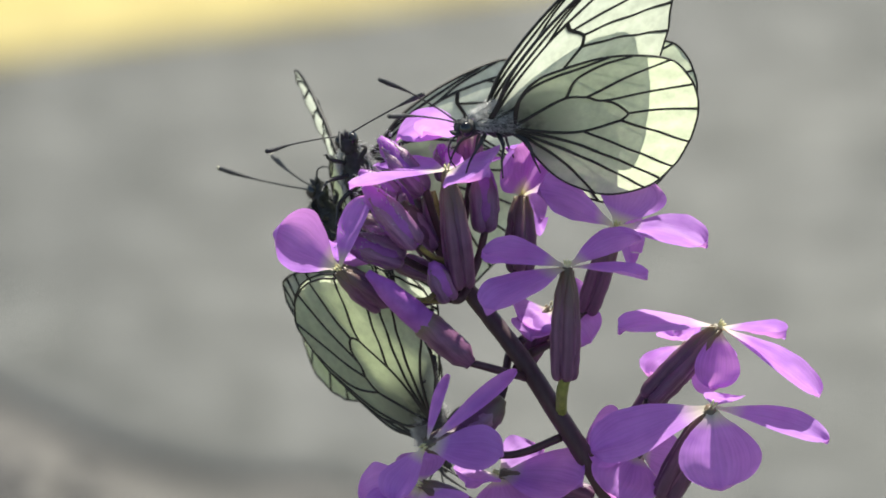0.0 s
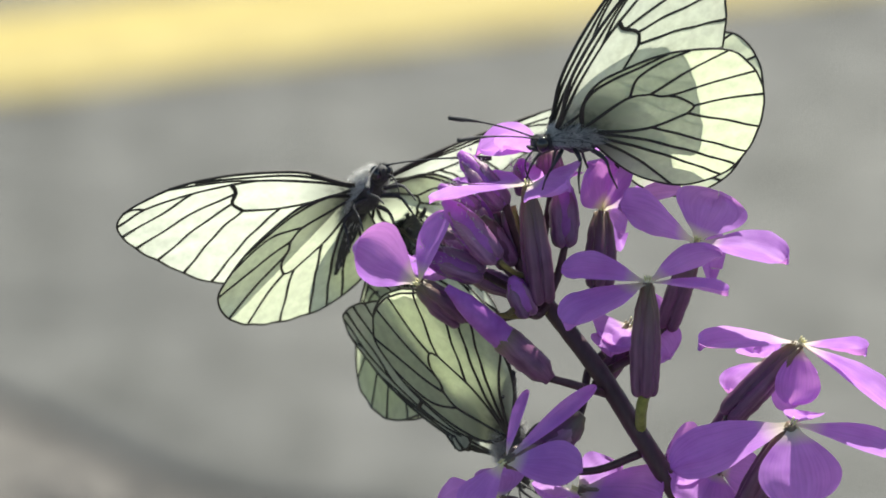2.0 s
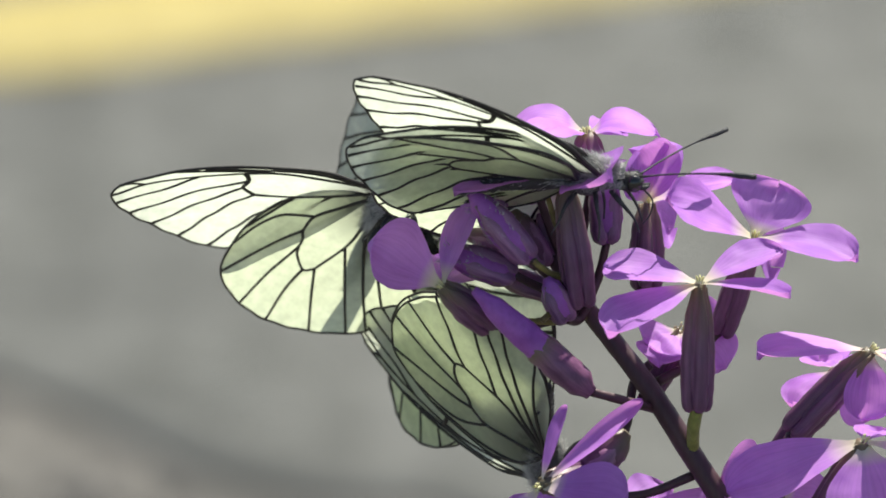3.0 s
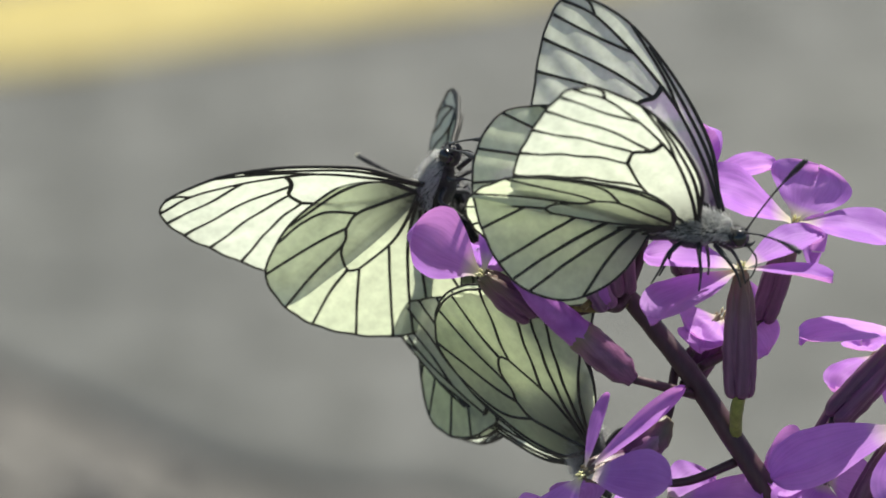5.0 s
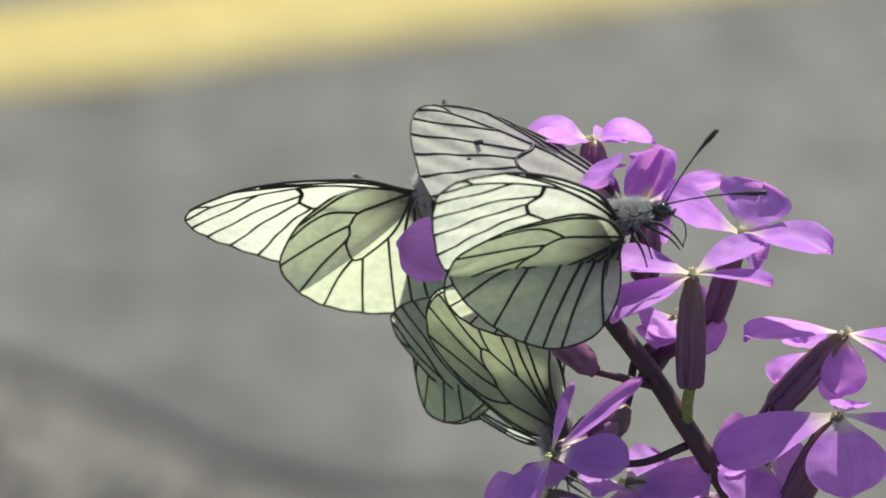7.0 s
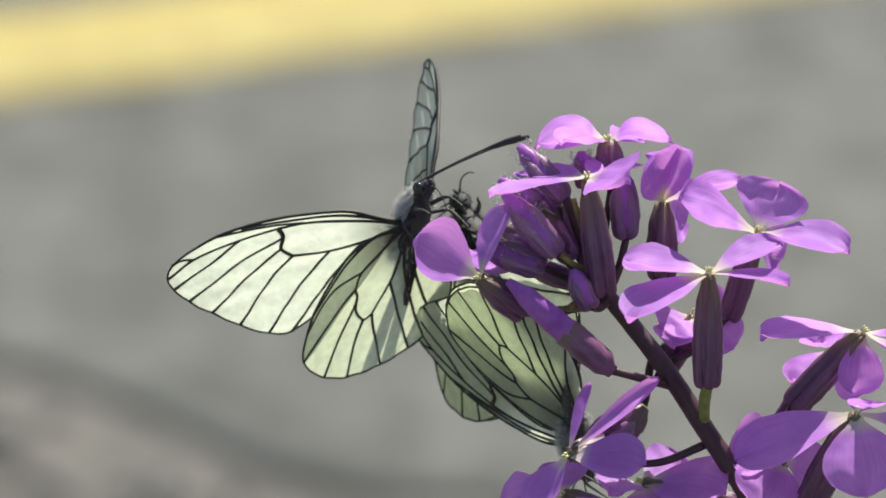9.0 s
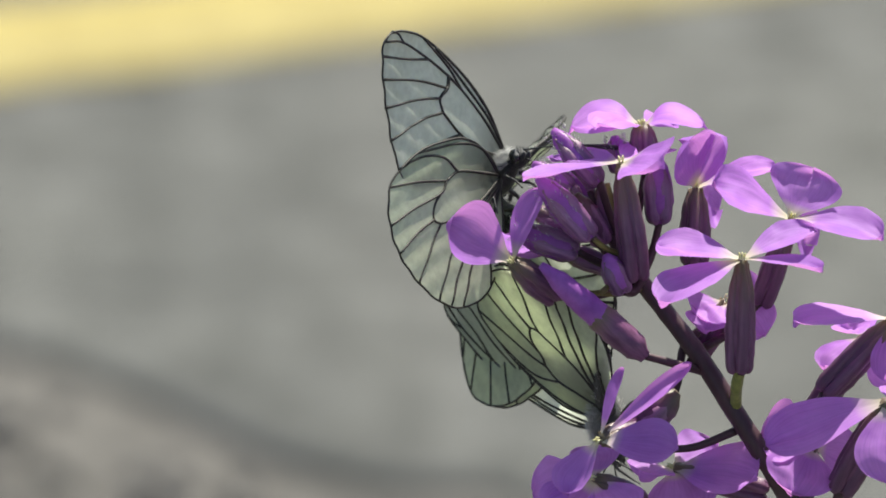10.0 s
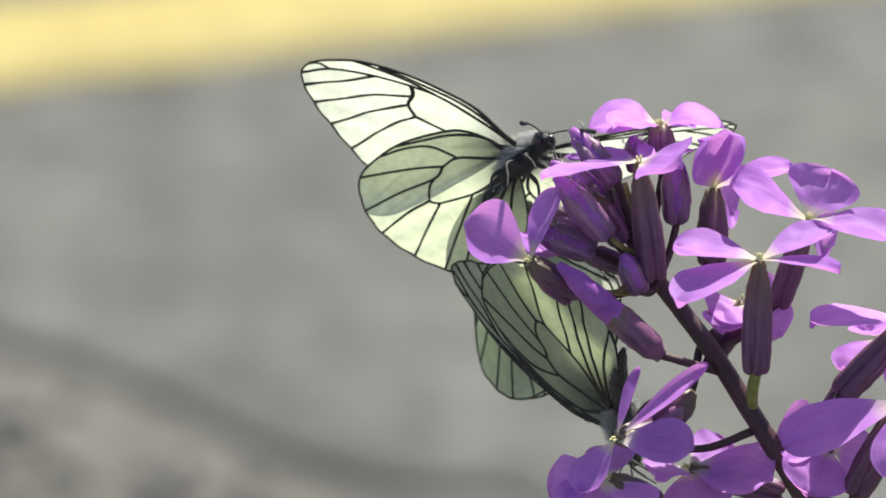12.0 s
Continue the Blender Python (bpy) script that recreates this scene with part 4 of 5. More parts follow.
    walk(upper_wings["RF"], [
        (0, turn("RF", 116.8, -50.3, 163.6, -0.4, -0.9, -0.8)),
        (0.5, turn("RF", 110.0, -53.2, 169.5, -0.1, -1.2, 0.7)),
        (1, turn("RF", 132.0, -73.9, 164.9, -1.7, -3.4, -0.7)),
        (1.5, turn("RF", 106.8, -74.4, -171.7, -2.0, -2.9, 0.1)),
        (2, turn("RF", 106.3, -59.0, 169.5, 0.6, -1.2, -0.1)),
        (2.2, turn("RF", 106.3, -59.0, 169.5, 0.6, -1.2, -0.1)),
        (2.5, turn("RF", 26.9, -44.7, -120.8)),
        (2.8, turn("RF", 7.2, -19.9, -129.9)),
        (3, turn("RF", 34.5, -28.9, -157.6)),
        (3.2, turn("RF", 27.0, -29.2, -145.4)),
        (4.8, turn("RF", 17.9, -47.9, -106.4, -1.3, 1.0, -0.2)),
        (5, turn("RF", 29.3, -38.8, -111.9, -1.3, 1.0, -0.2)),
        (5.5, turn("RF", 42.1, -28.1, -135.3, -1.1, 1.0, 0.5)),
        (6, turn("RF", 31.1, -31.0, -108.7, -2.1, 0.8, 0.2)),
        (6.5, turn("RF", 40.0, -27.1, -137.3, -0.2, 0.8, -0.2)),
        (7, turn("RF", 32.1, -28.9, -121.7, -2.1, 1.1, -0.9)),
        (7.2, turn("RF", -2.1, -18.7, -74.0, -2.1, 1.1, -0.9)),
        (7.5, turn("RF", -4.0, -14.5, -74.5)),
        (7.7, turn("RF", -35.4, -65.2, -51.9)),
        (7.9, turn("RF", 0.0, -0.0, -75.0)),
        (8.3, turn("RF", -35.4, -65.2, -51.9)),
        (9.5, turn("RF", 0.0, -0.0, -75.0)),
        (12, turn("RF", -24.1, -56.8, -61.8)),
    ])
    walk(upper_wings["RH"], [
        (0, turn("RH", 94.5, -19.4, 174.0, -4.8, -1.8, -2.8)),
        (0.5, turn("RH", 94.5, -21.0, 175.5, -4.3, -2.5, -1.0)),
        (1, turn("RH", 46.5, -26.1, -164.3, -4.2, -1.3, 1.5)),
        (1.5, turn("RH", 45.1, -26.8, -163.9, -4.7, -1.8, 2.0)),
        (2, turn("RH", 98.0, -27.6, 171.8, -3.9, -2.7, -1.8)),
        (2.2, turn("RH", 98.0, -27.6, 171.8, -3.9, -2.7, -1.8)),
        (2.5, turn("RH", 34.5, -34.4, -132.4)),
        (2.8, turn("RH", 22.4, -5.8, -178.9)),
        (3, turn("RH", 37.7, -11.6, -164.1)),
        (3.2, turn("RH", 39.7, -2.7, 176.0)),
        (4.8, turn("RH", 32.2, -21.1, -153.2, -1.0, -1.2, 0.6)),
        (5, turn("RH", 32.1, -8.9, -150.8, -1.0, -1.2, 0.6)),
        (5.5, turn("RH", 54.3, -2.5, -167.7, 0.9, -0.8, -1.8)),
        (6, turn("RH", 31.8, -0.3, -148.6, -0.7, -1.2, 0.5)),
        (6.5, turn("RH", 53.8, -2.7, -168.7, 1.1, -0.8, -2.1)),
        (7, turn("RH", 45.7, -5.7, -160.9, 0.9, -1.4, -2.0)),
        (7.2, turn("RH", 13.6, -16.7, -133.9, 0.9, -1.4, -2.0)),
        (7.5, turn("RH", 9.4, -11.8, -129.0)),
        (7.7, turn("RH", 59.4, -47.8, -156.4)),
        (7.9, turn("RH", 0.0, -0.0, -128.0)),
        (8.3, turn("RH", 59.4, -47.8, -156.4)),
        (9.5, turn("RH", 0.0, -0.0, -128.0)),
        (12, turn("RH", 46.8, -43.0, -147.4)),
    ])
    walk(flapper, [
        (0, at(-9.2, 15.0, 15.5, 29.8, -61.0, -129.1)),
        (0.2, at(-9.7, 15.0, 16.4, 23.7, -50.5, -126.3)),
        (0.5, at(-12.1, 15.0, 14.5, 16.1, -50.7, -110.2)),
        (0.8, at(-9.6, 15.0, 12.1, 18.6, -57.0, -122.6)),
        (1, at(-9.5, 15.0, 13.5, 32.9, -67.1, -134.5)),
        (1.2, at(-10.1, 15.0, 15.0, -1.8, -43.2, -95.9)),
        (1.5, at(-14.7, 15.0, 14.3, -4.1, -34.3, -82.7)),
        (1.8, at(-18.7, 15.0, 13.0, 8.5, -29.9, -77.8)),
        (2, at(-18.7, 15.0, 15.0, 11.1, -32.6, -65.8)),
        (2.2, at(-18.3, 15.0, 13.7, 12.0, -32.0, -61.6)),
        (2.5, at(-18.3, 15.0, 13.2, 24.9, -35.3, -63.8)),
        (2.8, at(-17.7, 15.0, 13.5, 19.4, -35.8, -61.3)),
        (3, at(-18.0, 15.0, 12.3, 22.2, -26.8, -62.4)),
        (3.2, at(-17.5, 15.0, 13.6, 29.2, -34.2, -68.4)),
        (4.8, at(-16.8, 15.0, 14.0, 40.9, -38.1, -75.3)),
        (5, at(-16.6, 15.0, 13.8, 42.4, -42.3, -73.4)),
        (5.5, at(-17.1, 15.0, 13.1, 40.8, -40.7, -70.8)),
        (5.7, at(-17.2, 15.0, 13.7, 43.5, -39.3, -73.8)),
        (6, at(-16.5, 15.0, 13.8, 50.0, -39.1, -77.6)),
        (6.5, at(-16.2, 15.0, 14.7, 56.0, -37.4, -80.3)),
        (7, at(-15.8, 15.0, 14.6, 64.8, -35.0, -87.8)),
        (7.2, at(-15.7, 15.0, 14.5, 59.5, -36.7, -80.0)),
        (8.8, at(-20.1, 15.0, 14.4, 12.4, -32.8, -58.9)),
        (9, at(-20.3, 15.0, 11.7, 21.8, -41.2, -74.8)),
        (9.5, at(-20.6, 15.0, 12.6, 34.6, -31.5, -83.6)),
        (9.8, at(-16.7, 15.0, 14.4, 12.4, -34.0, -64.1)),
        (10, at(-13.4, 15.0, 14.3, 4.5, -30.6, -57.1)),
        (10.2, at(-8.1, 15.0, 15.3, -4.1, -32.1, -68.3)),
        (10.5, at(-12.6, 15.0, 15.8, 4.0, -32.8, -82.1)),
        (10.7, at(-15.9, 15.0, 15.5, 4.4, -17.0, -97.1)),
        (11, at(-14.3, 15.0, 18.1, -10.0, -30.0, -76.0)),
        (11.2, at(-10.7, 15.0, 18.2, -21.8, -9.4, -79.5)),
        (11.5, at(-15.4, 15.0, 15.6, -10.0, -30.0, -78.0)),
        (11.7, at(-13.2, 15.0, 16.6, -13.0, -29.6, -54.5)),
        (12, at(-12.7, 15.0, 16.6, -10.9, -26.9, -55.7)),
    ])
    walk(flapper_feelers["L"], [
        (0, feeler("L", 66.9, 24.8)),
        (0.2, feeler("L", 88.8, 23.9)),
        (0.5, feeler("L", 60.1, 20.2)),
        (0.8, feeler("L", 59.3, 26.5)),
        (1.2, feeler("L", 43.9, 28.9)),
        (1.5, feeler("L", 37.1, 14.0)),
        (1.8, feeler("L", 49.2, -7.2)),
        (2, feeler("L", 44.9, 27.8)),
        (2.2, feeler("L", 49.5, 24.2)),
        (2.5, feeler("L", -0.2, 28.5)),
        (2.8, feeler("L", -0.6, 37.2)),
        (5, feeler("L", -29.6, 29.5)),
        (6, feeler("L", -0.8, 37.2)),
        (7.2, feeler("L", -13.4, 29.7)),
        (8.8, feeler("L", 41.3, 16.4)),
        (9, feeler("L", 53.5, 18.3)),
        (9.5, feeler("L", 60.3, 19.2)),
        (9.8, feeler("L", 0.1, 36.7)),
        (10.2, feeler("L", 41.6, 18.0)),
        (10.5, feeler("L", 39.7, -2.2)),
        (10.7, feeler("L", 67.3, -27.1)),
        (11, feeler("L", 12.3, 38.1)),
        (11.2, feeler("L", 5.6, 3.3)),
        (11.5, feeler("L", 26.4, 14.7)),
        (11.7, feeler("L", 39.2, -5.3)),
        (12, feeler("L", -7.5, 27.5)),
    ])
    walk(flapper_feelers["R"], [
        (0, feeler("R", -55.0, 51.4)),
        (0.2, feeler("R", -29.3, 51.0)),
        (0.5, feeler("R", -37.0, 47.7)),
        (0.8, feeler("R", -26.5, 45.7)),
        (1, feeler("R", -90.6, -37.4)),
        (1.2, feeler("R", -41.8, 39.6)),
        (1.5, feeler("R", -44.6, 32.3)),
        (7.2, feeler("R", -20.0, 30.0)),
        (8.8, feeler("R", 36.0, 16.4)),
        (9, feeler("R", 50.5, 18.3)),
        (9.5, feeler("R", 57.3, 19.2)),
        (9.8, feeler("R", 0.0, 33.0)),
        (10.2, feeler("R", -56.0, 20.0)),
        (11.2, feeler("R", -31.8, 28.2)),
        (11.5, feeler("R", -20.5, 35.9)),
        (11.7, feeler("R", -44.6, 22.2)),
        (12, feeler("R", -44.6, 22.2)),
    ])
    walk(flapper_wings["LF"], [
        (0, turn("LF", -179.6, -46.0, 90.1)),
        (0.2, turn("LF", 171.6, -50.0, 99.3)),
        (0.5, turn("LF", 158.2, -43.5, 104.3)),
        (0.8, turn("LF", 155.1, -60.0, 106.2)),
        (1, turn("LF", -168.9, -47.8, 69.2)),
        (1.2, turn("LF", 114.5, -70.4, 158.9)),
        (1.5, turn("LF", -170.1, -28.7, 72.8)),
        (1.8, turn("LF", -170.7, -16.6, 64.6)),
        (2, turn("LF", -177.3, -7.1, 81.1)),
        (2.2, turn("LF", -177.5, -10.2, 84.5)),
        (2.333, turn("LF", 163.0, -47.9, 107.5)),
        (2.5, turn("LF", 91.3, -61.9, -178.1)),
        (2.8, turn("LF", 160.7, -41.0, 120.3)),
        (3, turn("LF", 151.9, -38.0, 133.1)),
        (3.2, turn("LF", 152.7, -44.5, 128.6)),
        (4.8, turn("LF", 165.1, -26.5, 123.0)),
        (5, turn("LF", 166.4, -25.4, 121.6)),
        (5.5, turn("LF", 168.2, -24.5, 119.1)),
        (5.7, turn("LF", 164.9, -25.7, 124.1)),
        (6, turn("LF", 168.7, -19.0, 123.8)),
        (6.5, turn("LF", 170.1, -16.3, 124.1)),
        (7, turn("LF", 169.0, -15.7, 127.5)),
        (7.2, turn("LF", 174.7, -8.8, 123.5)),
        (8.8, turn("LF", 175.8, -54.1, 97.3)),
        (9, turn("LF", 172.2, -54.9, 101.5)),
        (9.267, turn("LF", 8.8, -74.7, -41.8, -0.1, -0.1, 0.1)),
        (9.5, turn("LF", 44.5, -28.1, -17.8, -0.2, -0.1, 0.1)),
        (9.667, turn("LF", 49.2, -67.5, -80.0, -0.1, -0.1, 0.1)),
        (9.8, turn("LF", 134.5, -54.7, 143.4)),
        (10, turn("LF", 164.2, -29.2, 122.5)),
        (10.2, turn("LF", -178.4, -1.8, 85.2)),
        (10.5, turn("LF", 165.9, -22.5, 87.2, 1.3, 1.7, 1.5)),
        (10.7, turn("LF", 139.7, -42.6, 121.3, 1.3, 1.7, 1.5)),
        (11, turn("LF", 159.1, -53.7, 140.9)),
        (11.2, turn("LF", 162.1, -43.5, 118.0)),
        (11.5, turn("LF", 172.9, -39.0, 100.2)),
        (11.7, turn("LF", -166.1, -38.2, 70.8)),
        (12, turn("LF", -175.9, -15.6, 80.8)),
    ])
    walk(flapper_wings["LH"], [
        (0, turn("LH", 150.4, -34.9, 131.5)),
        (0.2, turn("LH", 138.5, -31.4, 141.3)),
        (0.5, turn("LH", 130.6, -23.9, 124.8)),
        (0.8, turn("LH", 118.9, -34.8, 134.0)),
        (1, turn("LH", 145.2, -35.7, 122.5)),
        (1.2, turn("LH", 105.1, -50.7, 166.8)),
        (1.5, turn("LH", 160.4, -22.0, 131.7)),
        (1.8, turn("LH", 168.1, -13.5, 129.2)),
        (2, turn("LH", 175.4, -4.7, 128.5)),
        (2.2, turn("LH", 173.5, -6.9, 128.6)),
        (2.5, turn("LH", 93.7, -52.5, 176.7)),
        (2.8, turn("LH", 149.1, -32.2, 136.8)),
        (3, turn("LH", 148.0, -33.2, 137.4)),
        (3.2, turn("LH", 143.8, -36.4, 139.8)),
        (4.8, turn("LH", 160.0, -21.7, 131.7)),
        (5, turn("LH", 161.1, -20.5, 131.3)),
        (5.5, turn("LH", 162.2, -19.3, 131.0)),
        (5.7, turn("LH", 160.4, -21.2, 131.6)),
        (6, turn("LH", 165.4, -15.3, 130.0)),
        (6.5, turn("LH", 167.3, -12.9, 129.5)),
        (7, turn("LH", 167.2, -12.8, 129.5)),
        (7.2, turn("LH", 172.6, -5.8, 128.7)),
        (8.8, turn("LH", 140.1, -38.4, 142.1)),
        (9, turn("LH", 139.1, -39.0, 142.7)),
        (9.267, turn("LH", 71.7, -66.2, -101.1)),
        (9.5, turn("LH", 46.9, -23.1, -23.2)),
        (9.667, turn("LH", 62.8, -61.4, -95.1)),
        (9.8, turn("LH", 127.1, -45.1, 150.6)),
        (10, turn("LH", 158.2, -23.8, 132.5)),
        (10.2, turn("LH", 178.7, -0.2, 128.2)),
        (10.5, turn("LH", 171.9, -10.8, 129.1)),
        (10.7, turn("LH", 151.2, -25.2, 131.0)),
        (11, turn("LH", 141.5, -42.7, 161.9)),
        (11.2, turn("LH", 148.0, -33.9, 137.6)),
        (11.5, turn("LH", 169.8, -30.9, 102.3)),
        (11.7, turn("LH", 152.8, -29.4, 135.0)),
        (12, turn("LH", 169.9, -11.4, 129.4)),
    ])
    walk(flapper_wings["RF"], [
        (0, turn("RF", -30.0, -72.0, -62.0)),
        (0.2, turn("RF", 10.5, -64.6, -103.5)),
        (0.5, turn("RF", -18.8, 6.9, -107.5)),
        (0.8, turn("RF", -13.6, -27.6, -89.1)),
        (1, turn("RF", -57.3, -73.0, -33.6)),
        (1.2, turn("RF", 86.3, -72.0, -178.8)),
        (1.5, turn("RF", 78.6, -65.7, -171.7)),
        (1.8, turn("RF", 7.1, -6.5, -103.6, -0.3, -0.2, -0.2)),
        (2, turn("RF", 18.8, -17.3, -109.2, -0.3, -0.2, -0.2)),
        (2.2, turn("RF", 17.1, -26.9, -117.3, -0.3, -0.2, -0.2)),
        (2.5, turn("RF", 50.2, -62.6, -143.9, -0.3, -0.0, -0.2)),
        (2.8, turn("RF", 12.7, -40.4, -113.8, 0.0, 0.5, 0.6)),
        (3, turn("RF", 10.4, -33.3, -110.6, 0.2, 0.9, 1.1)),
        (3.2, turn("RF", 3.5, -34.3, -102.5, 0.1, 0.8, 1.0)),
        (4.8, turn("RF", 15.2, -49.0, -113.5, -1.1, -0.1, 0.2)),
        (5, turn("RF", 16.4, -54.0, -116.1, -1.2, -0.2, 0.1)),
        (5.5, turn("RF", 15.2, -47.9, -112.8, -1.1, 0.0, 0.4)),
        (5.7, turn("RF", 20.0, -50.2, -118.3, -1.1, 0.1, 0.3)),
        (6, turn("RF", 18.5, -53.0, -119.2, -1.2, 0.2, 0.2)),
        (6.5, turn("RF", 15.9, -61.0, -111.5, -1.2, 0.4, 0.4)),
        (7, turn("RF", 9.8, -66.2, -103.3, -1.1, 0.5, 0.5)),
        (7.2, turn("RF", 20.3, -67.9, -117.6, -1.2, 0.3, 0.3)),
        (8.8, turn("RF", 33.2, -43.9, -134.9, -1.7, -0.7, -1.4)),
        (9, turn("RF", 16.5, -24.3, -105.2, -1.7, -0.8, -1.6)),
        (9.5, turn("RF", 1.4, -22.5, -104.8, -0.3, -0.5, -0.2)),
        (9.733, turn("RF", 28.8, -16.6, -78.2, -0.5, 1.4, 0.7)),
        (10, turn("RF", 56.1, -23.1, -51.7, -0.8, 3.3, 1.6)),
        (10.1, turn("RF", 58.5, -55.4, -104.7, -0.4, 1.7, 0.8)),
        (10.2, turn("RF", 121.1, -60.1, 149.4)),
        (10.333, turn("RF", 23.4, -59.1, -123.2, -0.7, 0.4, -0.2)),
        (10.5, turn("RF", -9.6, -21.0, -102.1, -1.4, 0.8, -0.5)),
        (10.7, turn("RF", 22.4, 17.0, -79.6, -1.3, 1.2, -1.0)),
        (11, turn("RF", 9.5, -35.8, -121.4, -1.3, 1.9, -1.9)),
        (11.2, turn("RF", 23.4, 21.7, -84.3, -1.1, 1.8, -1.5)),
        (11.5, turn("RF", -5.5, -1.6, -90.1, -0.7, 1.6, -1.1)),
        (11.7, turn("RF", -3.0, -22.5, -102.5, -0.5, 0.9, -0.7)),
        (12, turn("RF", 18.3, -33.5, -121.0, -0.1, -0.0, -0.2)),
    ])
    walk(flapper_wings["RH"], [
        (0, turn("RH", 60.4, -47.0, -154.7)),
        (0.2, turn("RH", 51.6, -44.5, -149.7)),
        (0.5, turn("RH", -11.3, -0.5, -132.8)),
        (0.8, turn("RH", 13.9, -28.3, -129.8)),
        (1, turn("RH", 73.1, -50.4, -165.5)),
        (1.2, turn("RH", 85.5, -51.9, -175.0)),
        (1.5, turn("RH", 79.9, -51.4, -170.7)),
        (1.667, turn("RH", 31.2, -27.6, -142.6, 0.3, 0.4, -0.1)),
        (1.8, turn("RH", 0.6, 4.2, -140.6, 0.5, 0.8, -0.2)),
        (2, turn("RH", 8.4, 9.7, -139.3, 0.5, 0.8, -0.2)),
        (2.2, turn("RH", 28.7, 5.8, -134.8, 0.8, 1.1, -0.1)),
        (2.5, turn("RH", 75.2, -15.8, -156.2, 1.2, 1.4, 0.0)),
        (2.8, turn("RH", 55.7, -10.1, -152.4, 1.3, 1.0, 0.8)),
        (3, turn("RH", 50.9, -6.0, -155.4, 1.4, 0.8, 1.3)),
        (3.2, turn("RH", 44.2, -13.5, -148.3, 1.3, 0.6, 1.2)),
        (4.8, turn("RH", 52.8, -23.1, -152.2, 0.7, -0.6, 1.0)),
        (5, turn("RH", 59.9, -25.2, -157.2, 0.6, -0.7, 1.0)),
        (5.5, turn("RH", 56.4, -21.1, -152.8, 0.7, -0.6, 0.9)),
        (5.7, turn("RH", 58.9, -21.3, -157.1, 1.0, -0.5, 1.1)),
        (6, turn("RH", 61.2, -23.2, -155.1, 1.5, -0.2, 1.5)),
        (6.5, turn("RH", 67.1, -29.7, -154.9, 1.5, -0.3, 1.6)),
        (7, turn("RH", 68.3, -34.7, -154.4, 1.7, -0.1, 2.0)),
        (7.2, turn("RH", 76.7, -31.3, -163.6, 1.5, -0.1, 1.7)),
        (8.8, turn("RH", 50.3, 3.5, -175.7, -0.2, 0.1, -0.7)),
        (9, turn("RH", 6.2, 8.6, -149.5, -0.4, 0.2, -1.0)),
        (9.5, turn("RH", 21.2, -0.4, -135.1, 0.4, 0.5, 0.2)),
        (10, turn("RH", 63.4, 14.8, -78.7, 3.5, 0.0, -1.6)),
        (10.1, turn("RH", 63.9, -27.5, -121.3, 1.7, 0.0, -0.8)),
        (10.2, turn("RH", 110.9, -50.9, 164.7)),
        (10.5, turn("RH", 38.0, -11.7, -155.2, 0.4, 0.4, -1.0)),
        (10.7, turn("RH", 27.6, 36.6, -133.9, 0.4, 0.4, -1.0)),
        (11, turn("RH", 54.4, -4.2, -166.4, 0.1, 2.1, -0.8)),
        (11.2, turn("RH", 17.6, 44.7, -141.6, 0.1, 2.1, -0.8)),
        (11.5, turn("RH", 17.5, 10.8, -146.5, 0.4, 1.5, 0.3)),
        (11.7, turn("RH", 36.1, 0.8, -156.5, 0.4, 1.5, 0.3)),
        (12, turn("RH", 34.5, -6.9, -151.4, 0.3, 1.2, -0.5)),
    ])
    walk(hanger, [
        (0, at(0.7, 13.7, -19.0, -63.9, 46.1, 75.9)),
        (3, at(0.7, 13.7, -19.0, -63.9, 46.1, 75.9)),
        (5, at(0.7, 13.7, -19.0, -64.6, 45.9, 75.4)),
        (9, at(0.7, 13.7, -19.0, -63.8, 46.1, 76.0)),
        (12, at(0.7, 13.7, -19.0, -64.6, 45.9, 75.4)),
    ])
    walk(hanger_wings["LF"], [
        (0, turn("LF", 25.9, -71.2, -110.4, -0.8, -0.9, 0.3)),
        (0.5, turn("LF", 25.9, -71.2, -110.4, -0.8, -0.9, 0.3)),
        (1.5, turn("LF", 18.6, -76.9, -107.0, -0.8, -0.9, 0.3)),
        (3, turn("LF", 18.6, -76.9, -107.0, -0.8, -0.9, 0.3)),
        (5, turn("LF", 20.3, -78.2, -108.4, -0.9, -1.1, 0.1)),
        (9, turn("LF", 15.2, -80.6, -99.0, -0.9, -2.2, -1.0)),
        (12, turn("LF", 45.8, -71.1, -137.4, -1.3, -1.0, 0.8)),
    ])
    walk(hanger_wings["LH"], [
        (0, turn("LH", 83.8, -62.7, -168.4, -3.2, -0.4, -1.3)),
        (3, turn("LH", 83.8, -62.7, -168.4, -3.2, -0.4, -1.3)),
        (5, turn("LH", 83.3, -63.5, -166.6, -3.0, -0.2, -2.0)),
        (9, turn("LH", 75.2, -64.0, -163.9, -3.6, -0.9, -2.4)),
        (12, turn("LH", 79.4, -56.1, -166.0, -2.8, -0.7, 0.7)),
    ])
    walk(hanger_wings["RF"], [
        (0, turn("RF", -68.9, -38.5, -4.9, -10.6, -7.7, 6.4)),
        (1, turn("RF", -68.9, -38.5, -4.9, -10.6, -7.7, 6.4)),
        (2, turn("RF", -68.9, -38.5, -4.9, -11.2, -5.6, 9.3)),
        (3, turn("RF", -68.9, -38.5, -4.9, -9.7, -4.1, 8.9)),
        (5, turn("RF", -68.6, -37.7, -6.6, -8.8, -2.8, 9.1)),
        (9, turn("RF", -73.5, -39.0, -6.7, -10.0, -5.1, 7.9)),
        (12, turn("RF", -65.4, -38.9, -8.1, -11.4, -4.7, 10.5)),
    ])
